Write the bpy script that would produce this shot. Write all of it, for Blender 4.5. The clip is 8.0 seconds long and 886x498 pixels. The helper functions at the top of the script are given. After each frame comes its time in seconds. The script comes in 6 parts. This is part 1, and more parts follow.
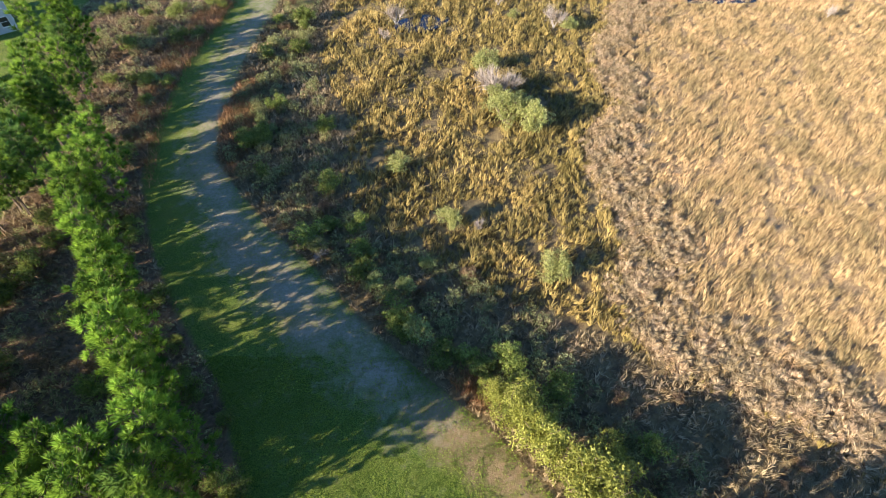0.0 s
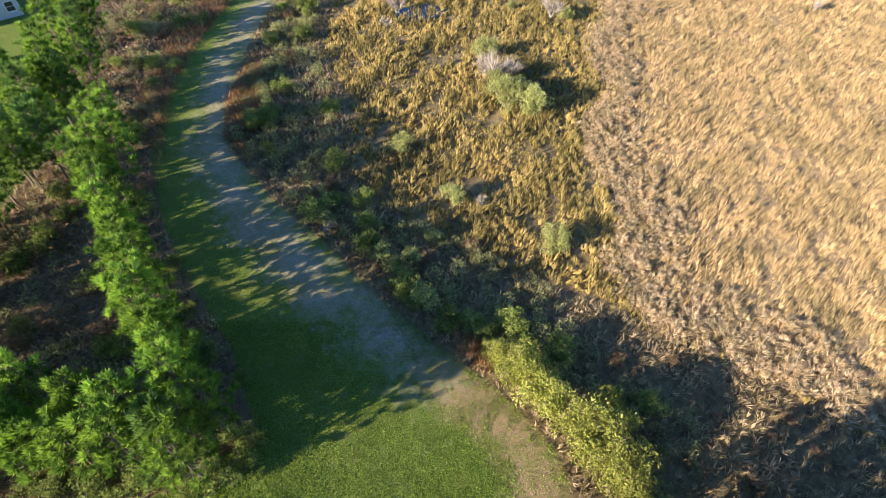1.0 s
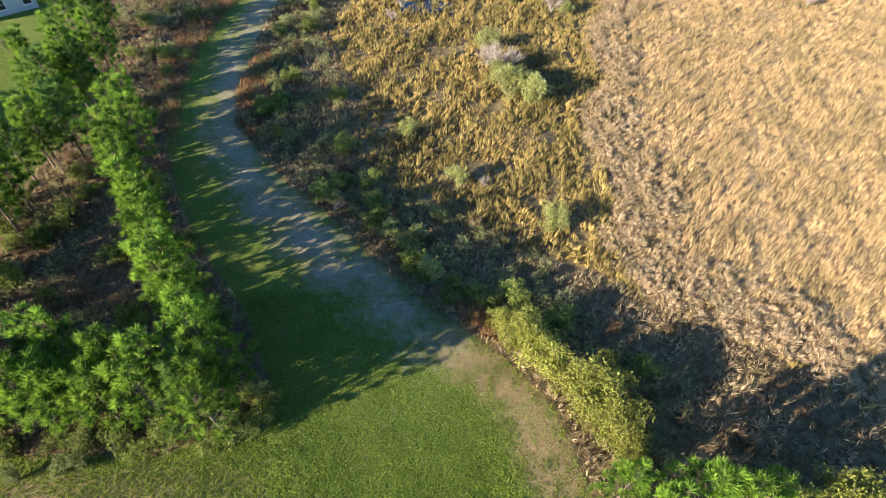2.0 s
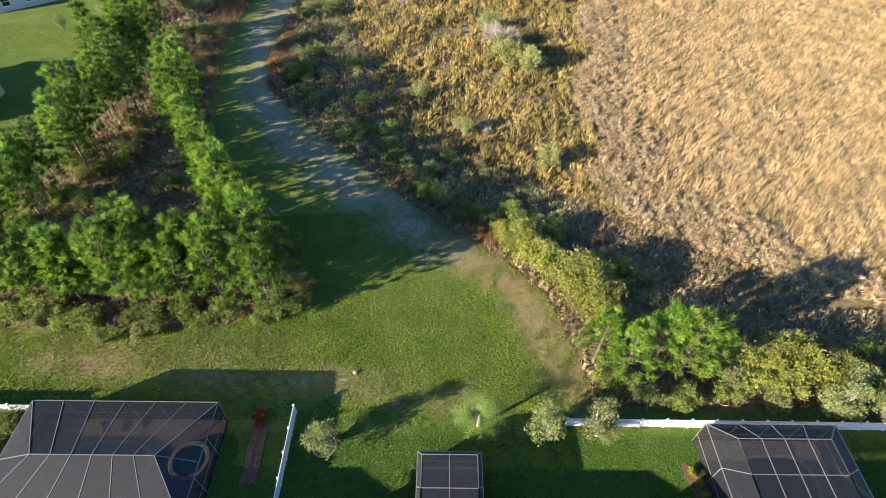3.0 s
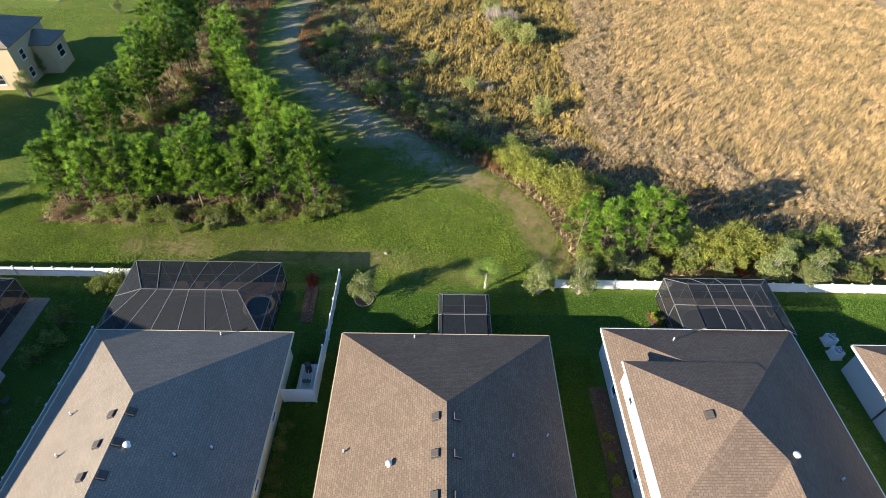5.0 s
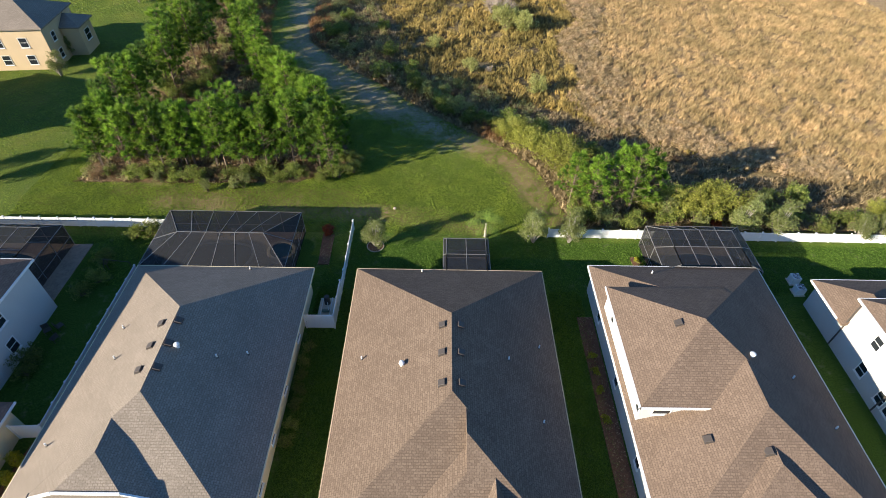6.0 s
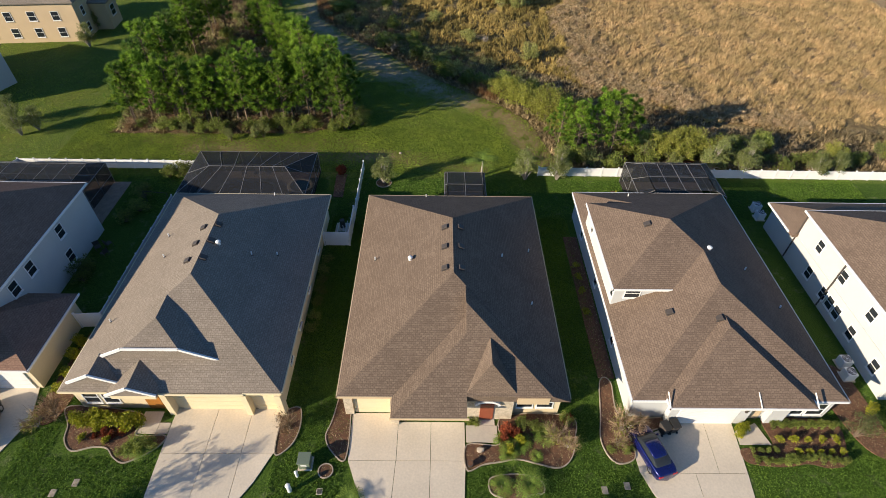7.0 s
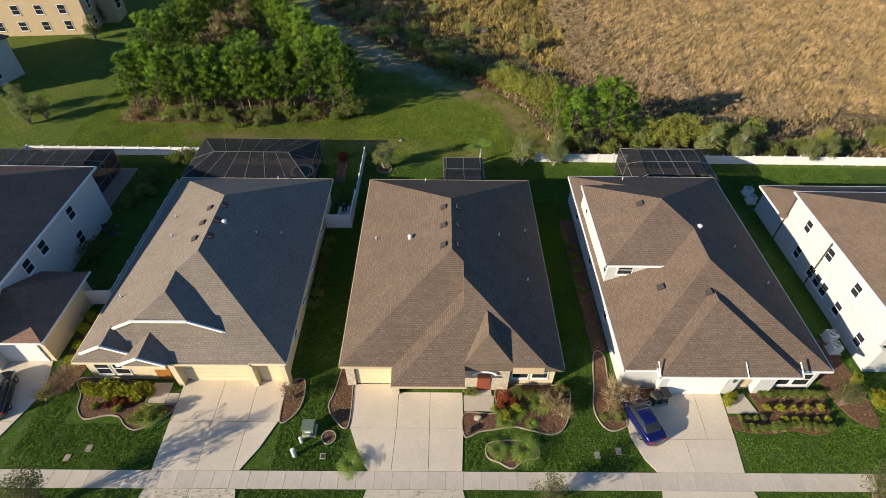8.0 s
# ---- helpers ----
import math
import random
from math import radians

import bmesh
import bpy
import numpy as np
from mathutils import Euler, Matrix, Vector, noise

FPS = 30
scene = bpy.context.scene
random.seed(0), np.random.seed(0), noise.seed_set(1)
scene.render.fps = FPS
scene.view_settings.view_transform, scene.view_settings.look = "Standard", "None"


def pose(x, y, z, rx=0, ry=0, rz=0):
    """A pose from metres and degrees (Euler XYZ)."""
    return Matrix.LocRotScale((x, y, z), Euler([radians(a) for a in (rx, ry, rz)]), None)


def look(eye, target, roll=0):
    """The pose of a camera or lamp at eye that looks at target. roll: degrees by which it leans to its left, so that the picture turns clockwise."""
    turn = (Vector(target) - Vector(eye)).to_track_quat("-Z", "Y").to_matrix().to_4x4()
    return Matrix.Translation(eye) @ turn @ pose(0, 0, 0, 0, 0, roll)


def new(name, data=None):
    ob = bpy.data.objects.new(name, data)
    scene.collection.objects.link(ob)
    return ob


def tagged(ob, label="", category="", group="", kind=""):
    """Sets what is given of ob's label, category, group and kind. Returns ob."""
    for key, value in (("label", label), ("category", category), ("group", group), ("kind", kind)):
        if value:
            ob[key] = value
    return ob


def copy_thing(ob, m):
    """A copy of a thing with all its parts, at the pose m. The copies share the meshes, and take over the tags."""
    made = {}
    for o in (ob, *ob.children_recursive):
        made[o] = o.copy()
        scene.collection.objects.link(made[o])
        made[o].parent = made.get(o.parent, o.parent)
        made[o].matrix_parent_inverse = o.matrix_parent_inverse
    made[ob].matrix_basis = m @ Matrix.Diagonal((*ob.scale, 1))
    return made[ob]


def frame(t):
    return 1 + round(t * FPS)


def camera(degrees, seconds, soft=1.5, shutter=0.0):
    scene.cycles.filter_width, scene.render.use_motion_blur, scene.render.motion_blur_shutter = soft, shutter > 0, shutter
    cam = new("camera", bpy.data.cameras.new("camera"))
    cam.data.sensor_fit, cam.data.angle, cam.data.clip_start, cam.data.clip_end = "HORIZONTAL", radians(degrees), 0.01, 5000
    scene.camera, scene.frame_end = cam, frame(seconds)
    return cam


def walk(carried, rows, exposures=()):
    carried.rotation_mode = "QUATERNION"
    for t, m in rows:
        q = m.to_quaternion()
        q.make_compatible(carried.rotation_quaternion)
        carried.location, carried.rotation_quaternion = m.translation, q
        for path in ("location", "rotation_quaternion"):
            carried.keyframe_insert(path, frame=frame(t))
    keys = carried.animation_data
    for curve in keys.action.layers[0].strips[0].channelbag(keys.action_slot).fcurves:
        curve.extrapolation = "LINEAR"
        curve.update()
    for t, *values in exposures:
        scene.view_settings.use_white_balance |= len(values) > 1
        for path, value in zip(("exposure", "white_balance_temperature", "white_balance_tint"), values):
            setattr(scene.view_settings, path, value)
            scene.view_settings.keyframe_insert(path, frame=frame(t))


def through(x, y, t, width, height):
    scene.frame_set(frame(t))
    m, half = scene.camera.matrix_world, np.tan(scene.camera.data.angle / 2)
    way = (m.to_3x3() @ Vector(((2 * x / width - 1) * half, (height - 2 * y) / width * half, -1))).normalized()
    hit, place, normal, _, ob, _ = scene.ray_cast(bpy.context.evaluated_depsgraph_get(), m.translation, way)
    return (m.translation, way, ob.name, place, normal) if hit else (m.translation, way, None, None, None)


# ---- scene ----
cam = camera(80.0, 8.0, soft=0.55)
PATH = [
    (0, (1.106, 4.077, 38.929), (1.083, 5.388, 37.42), -0.6),
    (0.5, (0.563, 2.329, 38.671), (0.555, 3.644, 37.164), 0.0),
    (1, (-0.035, 0.784, 38.522), (-0.027, 2.1, 37.015), 0.6),
    (2.5, (-0.933, -7.303, 38.529), (-0.923, -5.96, 37.046), 0.9),
    (3, (-1.563, -15.108, 38.223), (-1.551, -13.735, 36.769), 1.1),
    (3.5, (-2.146, -22.639, 38.118), (-2.134, -21.241, 36.688), 1.2),
    (4, (-2.469, -27.141, 37.904), (-2.459, -25.725, 36.492), 1.1),
    (4.5, (-2.723, -29.115, 37.82), (-2.71, -27.691, 36.415), 1.2),
    (6, (-3.315, -38.299, 37.664), (-3.3, -36.861, 36.275), 1.3),
    (6.5, (-3.461, -44.772, 37.06), (-3.446, -43.329, 35.676), 1.1),
    (7, (-3.549, -48.259, 36.614), (-3.53, -46.813, 35.232), 1.1),
    (7.5, (-3.447, -49.493, 36.455), (-3.431, -48.047, 35.073), 1.0),
    (8, (-3.347, -50.527, 36.347), (-3.332, -49.083, 34.963), 0.9),
]
EXPOSURES = [(0, 1.80, 6050, 14), (3.0, 1.76, 6050, 10), (4.5, 1.58, 6050, 8), (6.0, 1.34, 6150, 9), (6.5, 0.90, 6300, 11), (8.0, 0.76, 6400, 10)]
walk(cam, [(t, look(eye, target, roll)) for t, eye, target, roll in PATH], EXPOSURES)

# ---- light ----
SUN_EL, SUN_AZ = 17.8, 240.5          # degrees; azimuth clockwise from +y, where the sun stands
world = bpy.data.worlds.new("world")
scene.world = world
world.use_nodes = True
nt = world.node_tree
sky = nt.nodes.new("ShaderNodeTexSky")
sky.sky_type, sky.sun_disc = "NISHITA", False
sky.ozone_density, sky.dust_density, sky.air_density = 6.0, 0.1, 1.0
sky.sun_elevation, sky.sun_rotation = radians(SUN_EL), radians(SUN_AZ)
nt.links.new(sky.outputs[0], nt.nodes["Background"].inputs[0])
nt.nodes["Background"].inputs[1].default_value = 0.085
lamp = bpy.data.lights.new("sun", "SUN")
lamp.energy, lamp.angle, lamp.color = 5.0, radians(0.6), (1.0, 0.86, 0.66)
sun = new("sun", lamp)
toward = Vector((math.sin(radians(SUN_AZ)) * math.cos(radians(SUN_EL)), math.cos(radians(SUN_AZ)) * math.cos(radians(SUN_EL)), math.sin(radians(SUN_EL))))
sun.matrix_world = look(toward * 80, (0, 0, 0))


# ---- materials ----
def mat(name, colour, rough=0.8, metal=0.0, amount=0.25, scale=1.0, fine=12.0, bump=0.15, dist=0.01, second=None, random_amount=0.0):
    """Two scales of variation between colour and second (default a darker tone), with bump."""
    m = bpy.data.materials.new(name)
    m.use_nodes = True
    t = m.node_tree
    b = t.nodes["Principled BSDF"]
    b.inputs["Roughness"].default_value, b.inputs["Metallic"].default_value = rough, metal
    co = t.nodes.new("ShaderNodeTexCoord")
    big, small = t.nodes.new("ShaderNodeTexNoise"), t.nodes.new("ShaderNodeTexNoise")
    for n, s in ((big, scale), (small, fine)):
        n.inputs["Scale"].default_value, n.inputs["Detail"].default_value = s, 5
        t.links.new(co.outputs["Object"], n.inputs["Vector"])
    add = t.nodes.new("ShaderNodeMath")
    add.operation = "ADD"
    t.links.new(big.outputs[0], add.inputs[0])
    t.links.new(small.outputs[0], add.inputs[1])
    ramp = t.nodes.new("ShaderNodeMapRange")
    ramp.inputs["From Min"].default_value, ramp.inputs["From Max"].default_value = 0.7, 1.3
    t.links.new(add.outputs[0], ramp.inputs["Value"])
    mix = t.nodes.new("ShaderNodeMix")
    mix.data_type = "RGBA"
    mix.inputs[6].default_value = (*colour, 1)
    mix.inputs[7].default_value = (*(second or [c * (1 - amount) for c in colour]), 1)
    t.links.new(ramp.outputs[0], mix.inputs[0])
    out = mix.outputs[2]
    if random_amount:
        info, hue = t.nodes.new("ShaderNodeObjectInfo"), t.nodes.new("ShaderNodeHueSaturation")
        rng = t.nodes.new("ShaderNodeMapRange")
        rng.inputs["To Min"].default_value, rng.inputs["To Max"].default_value = 1 - random_amount, 1 + random_amount
        t.links.new(info.outputs["Random"], rng.inputs["Value"])
        t.links.new(rng.outputs[0], hue.inputs["Value"])
        t.links.new(out, hue.inputs["Color"])
        out = hue.outputs[0]
    t.links.new(out, b.inputs["Base Color"])
    bp = t.nodes.new("ShaderNodeBump")
    bp.inputs["Strength"].default_value, bp.inputs["Distance"].default_value = bump, dist
    t.links.new(small.outputs[0], bp.inputs["Height"])
    t.links.new(bp.outputs[0], b.inputs["Normal"])
    return m


def leaf_mat(name, dark, light, rough=0.6, through=0.25, tint=0.12, patch=0.0, patch_scale=0.12):
    """Foliage: colour by leaf and by plant, some light passing through."""
    m = bpy.data.materials.new(name)
    m.use_nodes = True
    t = m.node_tree
    b = t.nodes["Principled BSDF"]
    b.inputs["Roughness"].default_value = rough
    b.inputs["Specular IOR Level"].default_value = 0.25
    geo, info = t.nodes.new("ShaderNodeNewGeometry"), t.nodes.new("ShaderNodeObjectInfo")
    mix = t.nodes.new("ShaderNodeMix")
    mix.data_type = "RGBA"
    mix.inputs[6].default_value, mix.inputs[7].default_value = (*dark, 1), (*light, 1)
    t.links.new(geo.outputs["Random Per Island"], mix.inputs[0])
    hue = t.nodes.new("ShaderNodeHueSaturation")
    r = t.nodes.new("ShaderNodeMapRange")
    r.inputs["To Min"].default_value, r.inputs["To Max"].default_value = 1 - tint * 1.5, 1 + tint * 1.5
    t.links.new(info.outputs["Random"], r.inputs["Value"])
    t.links.new(r.outputs[0], hue.inputs["Value"])
    t.links.new(mix.outputs[2], hue.inputs["Color"])
    if patch:
        co, pn, pr = t.nodes.new("ShaderNodeTexCoord"), t.nodes.new("ShaderNodeTexNoise"), t.nodes.new("ShaderNodeMapRange")
        pn.inputs["Scale"].default_value, pn.inputs["Detail"].default_value = patch_scale, 6
        pr.inputs["From Min"].default_value, pr.inputs["From Max"].default_value = 0.35, 0.65
        pr.inputs["To Min"].default_value, pr.inputs["To Max"].default_value = 1 - patch, 1 + patch
        t.links.new(co.outputs["Object"], pn.inputs["Vector"])
        t.links.new(pn.outputs[0], pr.inputs["Value"])
        t.links.new(pr.outputs[0], hue.inputs["Value"])
        pr2 = t.nodes.new("ShaderNodeMapRange")
        pr2.inputs["From Min"].default_value, pr2.inputs["From Max"].default_value = 0.35, 0.65
        pr2.inputs["To Min"].default_value, pr2.inputs["To Max"].default_value = 0.506, 0.494
        t.links.new(pn.outputs[0], pr2.inputs["Value"])
        t.links.new(pr2.outputs[0], hue.inputs["Hue"])
    t.links.new(hue.outputs[0], b.inputs["Base Color"])
    tr = t.nodes.new("ShaderNodeBsdfTranslucent")
    t.links.new(hue.outputs[0], tr.inputs["Color"])
    sh = t.nodes.new("ShaderNodeMixShader")
    sh.inputs[0].default_value = through
    t.links.new(b.outputs[0], sh.inputs[1])
    t.links.new(tr.outputs[0], sh.inputs[2])
    t.links.new(sh.outputs[0], t.nodes["Material Output"].inputs["Surface"])
    return m


def zone_ground():
    """Lawn, sandy trail, marsh, straw and pine litter on one sheet, blended by point weights."""
    m = bpy.data.materials.new("ground")
    m.use_nodes = True
    t = m.node_tree
    b = t.nodes["Principled BSDF"]
    b.inputs["Roughness"].default_value = 0.95
    b.inputs["Specular IOR Level"].default_value = 0.1
    co = t.nodes.new("ShaderNodeTexCoord")

    def tex(s, detail=6, rough=0.6):
        n = t.nodes.new("ShaderNodeTexNoise")
        n.inputs["Scale"].default_value, n.inputs["Detail"].default_value, n.inputs["Roughness"].default_value = s, detail, rough
        t.links.new(co.outputs["Object"], n.inputs["Vector"])
        return n.outputs[0]

    def mixed(fac, a, c):
        n = t.nodes.new("ShaderNodeMix")
        n.data_type = "RGBA"
        for k, v in ((0, fac), (6, a), (7, c)):
            if isinstance(v, tuple):
                n.inputs[k].default_value = (*v, 1)
            else:
                t.links.new(v, n.inputs[k])
        return n.outputs[2]

    def steep(v, lo, hi):
        n = t.nodes.new("ShaderNodeMapRange")
        n.inputs["From Min"].default_value, n.inputs["From Max"].default_value = lo, hi
        t.links.new(v, n.inputs["Value"])
        return n.outputs[0]

    def weight(name, rough_edge, half=0.15):
        a = t.nodes.new("ShaderNodeAttribute")
        a.attribute_name = name
        n = t.nodes.new("ShaderNodeMath")
        n.operation = "MULTIPLY_ADD"
        n.inputs[1].default_value = rough_edge
        t.links.new(edge, n.inputs[0])
        t.links.new(a.outputs["Fac"], n.inputs[2])
        return steep(n.outputs[0], 0.5 - half + rough_edge / 2, 0.5 + half + rough_edge / 2)

    edge = tex(0.9, 7, 0.7)
    grain, patch, blade = tex(9.0, 4), tex(0.22, 4), tex(38.0, 2)
    lawn = mixed(steep(grain, 0.38, 0.62), (0.045, 0.088, 0.013), (0.19, 0.24, 0.045))
    lawn = mixed(steep(patch, 0.48, 0.85), lawn, (0.20, 0.20, 0.045))
    lawn = mixed(steep(tex(2.3, 6, 0.75), 0.55, 0.8), lawn, (0.22, 0.185, 0.07))
    lush = mixed(steep(grain, 0.35, 0.65), (0.035, 0.075, 0.01), (0.10, 0.165, 0.025))
    lawn = mixed(weight("lush", 0.3), lawn, lush)
    dry = mixed(steep(tex(1.6, 7, 0.7), 0.35, 0.65), (0.20, 0.175, 0.06), (0.31, 0.205, 0.115))
    sand = mixed(steep(tex(3.5, 6, 0.7), 0.3, 0.7), (0.42, 0.36, 0.27), (0.24, 0.215, 0.125))
    marsh = mixed(steep(tex(1.1, 7, 0.7), 0.35, 0.65), (0.12, 0.085, 0.05), (0.29, 0.22, 0.10))
    straw = mixed(steep(tex(1.7, 7, 0.75), 0.3, 0.7), (0.24, 0.16, 0.085), (0.48, 0.35, 0.19))
    litter = mixed(steep(tex(2.0, 7, 0.75), 0.35, 0.65), (0.09, 0.065, 0.04), (0.27, 0.17, 0.095))
    c = mixed(weight("dry", 1.0, 0.27), lawn, dry)
    c = mixed(weight("sand", 1.7, 0.4), c, sand)
    c = mixed(weight("litter", 0.5), c, litter)
    c = mixed(weight("marsh", 0.5), c, marsh)
    c = mixed(weight("straw", 0.5), c, straw)
    t.links.new(c, b.inputs["Base Color"])
    bp = t.nodes.new("ShaderNodeBump")
    bp.inputs["Strength"].default_value, bp.inputs["Distance"].default_value = 0.9, 0.06
    t.links.new(blade, bp.inputs["Height"])
    bp2 = t.nodes.new("ShaderNodeBump")
    bp2.inputs["Strength"].default_value, bp2.inputs["Distance"].default_value = 0.6, 0.15
    t.links.new(grain, bp2.inputs["Height"])
    t.links.new(bp2.outputs[0], bp.inputs["Normal"])
    t.links.new(bp.outputs[0], b.inputs["Normal"])
    return m


def shingles(name, tones):
    """Courses of asphalt tabs that follow the slope of each face."""
    m = bpy.data.materials.new(name)
    m.use_nodes = True
    t = m.node_tree
    b = t.nodes["Principled BSDF"]
    b.inputs["Roughness"].default_value = 0.95
    b.inputs["Specular IOR Level"].default_value = 0.05
    geo = t.nodes.new("ShaderNodeNewGeometry")
    co = t.nodes.new("ShaderNodeTexCoord")
    p, n = t.nodes.new("ShaderNodeSeparateXYZ"), t.nodes.new("ShaderNodeSeparateXYZ")
    t.links.new(co.outputs["Object"], p.inputs[0])
    t.links.new(geo.outputs["True Normal"], n.inputs[0])

    def op(kind, a, c):
        k = t.nodes.new("ShaderNodeMath")
        k.operation = kind
        for i, v in enumerate((a, c)):
            if isinstance(v, float):
                k.inputs[i].default_value = v
            elif v is not None:
                t.links.new(v, k.inputs[i])
        return k.outputs[0]

    across = op("GREATER_THAN", op("ABSOLUTE", n.outputs[0], None), op("ABSOLUTE", n.outputs[1], None))
    u = t.nodes.new("ShaderNodeMix")
    t.links.new(across, u.inputs[0])
    t.links.new(p.outputs[0], u.inputs[2])
    t.links.new(p.outputs[1], u.inputs[3])
    xyz = t.nodes.new("ShaderNodeCombineXYZ")
    t.links.new(u.outputs[0], xyz.inputs[0])
    t.links.new(op("MULTIPLY", p.outputs[2], 2.24), xyz.inputs[1])
    br = t.nodes.new("ShaderNodeTexBrick")
    br.inputs["Scale"].default_value = 1.0
    br.inputs["Brick Width"].default_value, br.inputs["Row Height"].default_value = 0.3, 0.17
    br.inputs["Mortar Size"].default_value, br.inputs["Mortar Smooth"].default_value = 0.02, 0.5
    br.inputs["Color1"].default_value, br.inputs["Color2"].default_value = (*tones[0], 1), (*tones[1], 1)
    br.inputs["Mortar"].default_value = (*[v * 0.8 for v in tones[0]], 1)
    t.links.new(xyz.outputs[0], br.inputs["Vector"])
    stain = t.nodes.new("ShaderNodeTexNoise")
    stain.inputs["Scale"].default_value, stain.inputs["Detail"].default_value = 0.35, 4
    t.links.new(co.outputs["Object"], stain.inputs["Vector"])
    r = t.nodes.new("ShaderNodeMapRange")
    r.inputs["From Min"].default_value, r.inputs["From Max"].default_value = 0.3, 0.75
    r.inputs["To Min"].default_value, r.inputs["To Max"].default_value = 0.9, 1.08
    t.links.new(stain.outputs[0], r.inputs["Value"])
    speck = t.nodes.new("ShaderNodeTexNoise")
    speck.inputs["Scale"].default_value, speck.inputs["Detail"].default_value = 9.0, 3
    t.links.new(xyz.outputs[0], speck.inputs["Vector"])
    r2 = t.nodes.new("ShaderNodeMapRange")
    r2.inputs["From Min"].default_value, r2.inputs["From Max"].default_value = 0.35, 0.7
    r2.inputs["To Min"].default_value, r2.inputs["To Max"].default_value = 0.88, 1.22
    t.links.new(speck.outputs[0], r2.inputs["Value"])
    hue = t.nodes.new("ShaderNodeHueSaturation")
    t.links.new(op("MULTIPLY", r.outputs[0], r2.outputs[0]), hue.inputs["Value"])
    t.links.new(br.outputs["Color"], hue.inputs["Color"])
    t.links.new(hue.outputs[0], b.inputs["Base Color"])
    bp = t.nodes.new("ShaderNodeBump")
    bp.inputs["Strength"].default_value, bp.inputs["Distance"].default_value = 0.2, 0.01
    t.links.new(br.outputs["Color"], bp.inputs["Height"])
    t.links.new(bp.outputs[0], b.inputs["Normal"])
    return m


def screen_mat():
    """Dark insect screen: half of the light passes."""
    m = bpy.data.materials.new("screen")
    m.use_nodes = True
    t = m.node_tree
    b = t.nodes["Principled BSDF"]
    b.inputs["Base Color"].default_value, b.inputs["Roughness"].default_value = (0.012, 0.013, 0.015, 1), 0.7
    tr, sh = t.nodes.new("ShaderNodeBsdfTransparent"), t.nodes.new("ShaderNodeMixShader")
    sh.inputs[0].default_value = 0.72
    t.links.new(tr.outputs[0], sh.inputs[1])
    t.links.new(b.outputs[0], sh.inputs[2])
    t.links.new(sh.outputs[0], t.nodes["Material Output"].inputs["Surface"])
    return m


def paint_gloss(name, colour, rough=0.25, metal=0.3):
    m = mat(name, colour, rough, metal, 0.1, 2, 20, 0.02)
    m.node_tree.nodes["Principled BSDF"].inputs["Coat Weight"].default_value = 0.8
    return m


GROUND = zone_ground()
ROOF_GREY = shingles("roof_grey", ((0.225, 0.188, 0.15), (0.272, 0.228, 0.184)))
ROOF_TAN = shingles("roof_tan", ((0.152, 0.112, 0.083), (0.195, 0.146, 0.108)))
ROOF_BROWN = shingles("roof_brown", ((0.162, 0.118, 0.088), (0.208, 0.152, 0.113)))
ROOF_RED = shingles("roof_red", ((0.21, 0.13, 0.095), (0.26, 0.165, 0.12)))
STUCCO_CREAM = mat("stucco_cream", (0.72, 0.60, 0.38), 0.9, amount=0.12, scale=0.6, fine=25, bump=0.3)
STUCCO_WHITE = mat("stucco_white", (0.54, 0.54, 0.515), 0.9, amount=0.10, scale=0.5, fine=25, bump=0.3)
STUCCO_TAN = mat("stucco_tan", (0.58, 0.44, 0.27), 0.9, amount=0.12, scale=0.6, fine=25, bump=0.3)
STONE = mat("stone_veneer", (0.62, 0.52, 0.38), 0.9, amount=0.45, scale=3, fine=9, bump=0.8, dist=0.03)
WHITE_PAINT = mat("white_paint", (0.80, 0.79, 0.76), 0.5, amount=0.08, scale=0.7, fine=14, bump=0.05)
VINYL = mat("white_vinyl", (0.82, 0.82, 0.81), 0.4, amount=0.07, scale=0.6, fine=9, bump=0.04, random_amount=0.03)
CONCRETE = mat("concrete", (0.70, 0.60, 0.46), 0.9, amount=0.18, scale=0.35, fine=7, bump=0.25, random_amount=0.05)
WALK_MAT = mat("pavement", (0.60, 0.525, 0.42), 0.9, amount=0.2, scale=0.5, fine=9, bump=0.25, random_amount=0.07)
ASPHALT = mat("asphalt", (0.055, 0.054, 0.052), 0.9, amount=0.3, scale=0.6, fine=30, bump=0.5)
MULCH = mat("mulch", (0.20, 0.10, 0.055), 1.0, amount=0.6, scale=4, fine=22, bump=1.0, dist=0.05)
EDGING = mat("edging", (0.44, 0.36, 0.27), 0.9, amount=0.3, scale=2, fine=12, bump=0.3)
GLASS_DARK = mat("window_glass", (0.03, 0.035, 0.04), 0.06, amount=0.3, scale=0.5, bump=0.0)
DOOR_RED = mat("door_red", (0.28, 0.07, 0.03), 0.5, amount=0.25)
DOOR_ORANGE = mat("door_orange", (0.42, 0.17, 0.03), 0.5, amount=0.25)
BRONZE = mat("bronze_aluminium", (0.16, 0.155, 0.15), 0.45, 0.2, amount=0.15)
PALE_BEAM = mat("pale_aluminium", (0.22, 0.21, 0.20), 0.45, 0.1, amount=0.15)
SCREEN = screen_mat()
VENT_MAT = mat("vent_metal", (0.09, 0.075, 0.065), 0.6, 0.2, amount=0.25)
PIPE_WHITE = mat("pipe_white", (0.75, 0.75, 0.73), 0.5, amount=0.1)
PAVER = mat("paver", (0.34, 0.25, 0.18), 0.9, amount=0.35, scale=1.5, fine=6, bump=0.4)
POOL = mat("pool_water", (0.015, 0.05, 0.06), 0.05, amount=0.3, scale=0.6, fine=3, bump=0.2, dist=0.03)
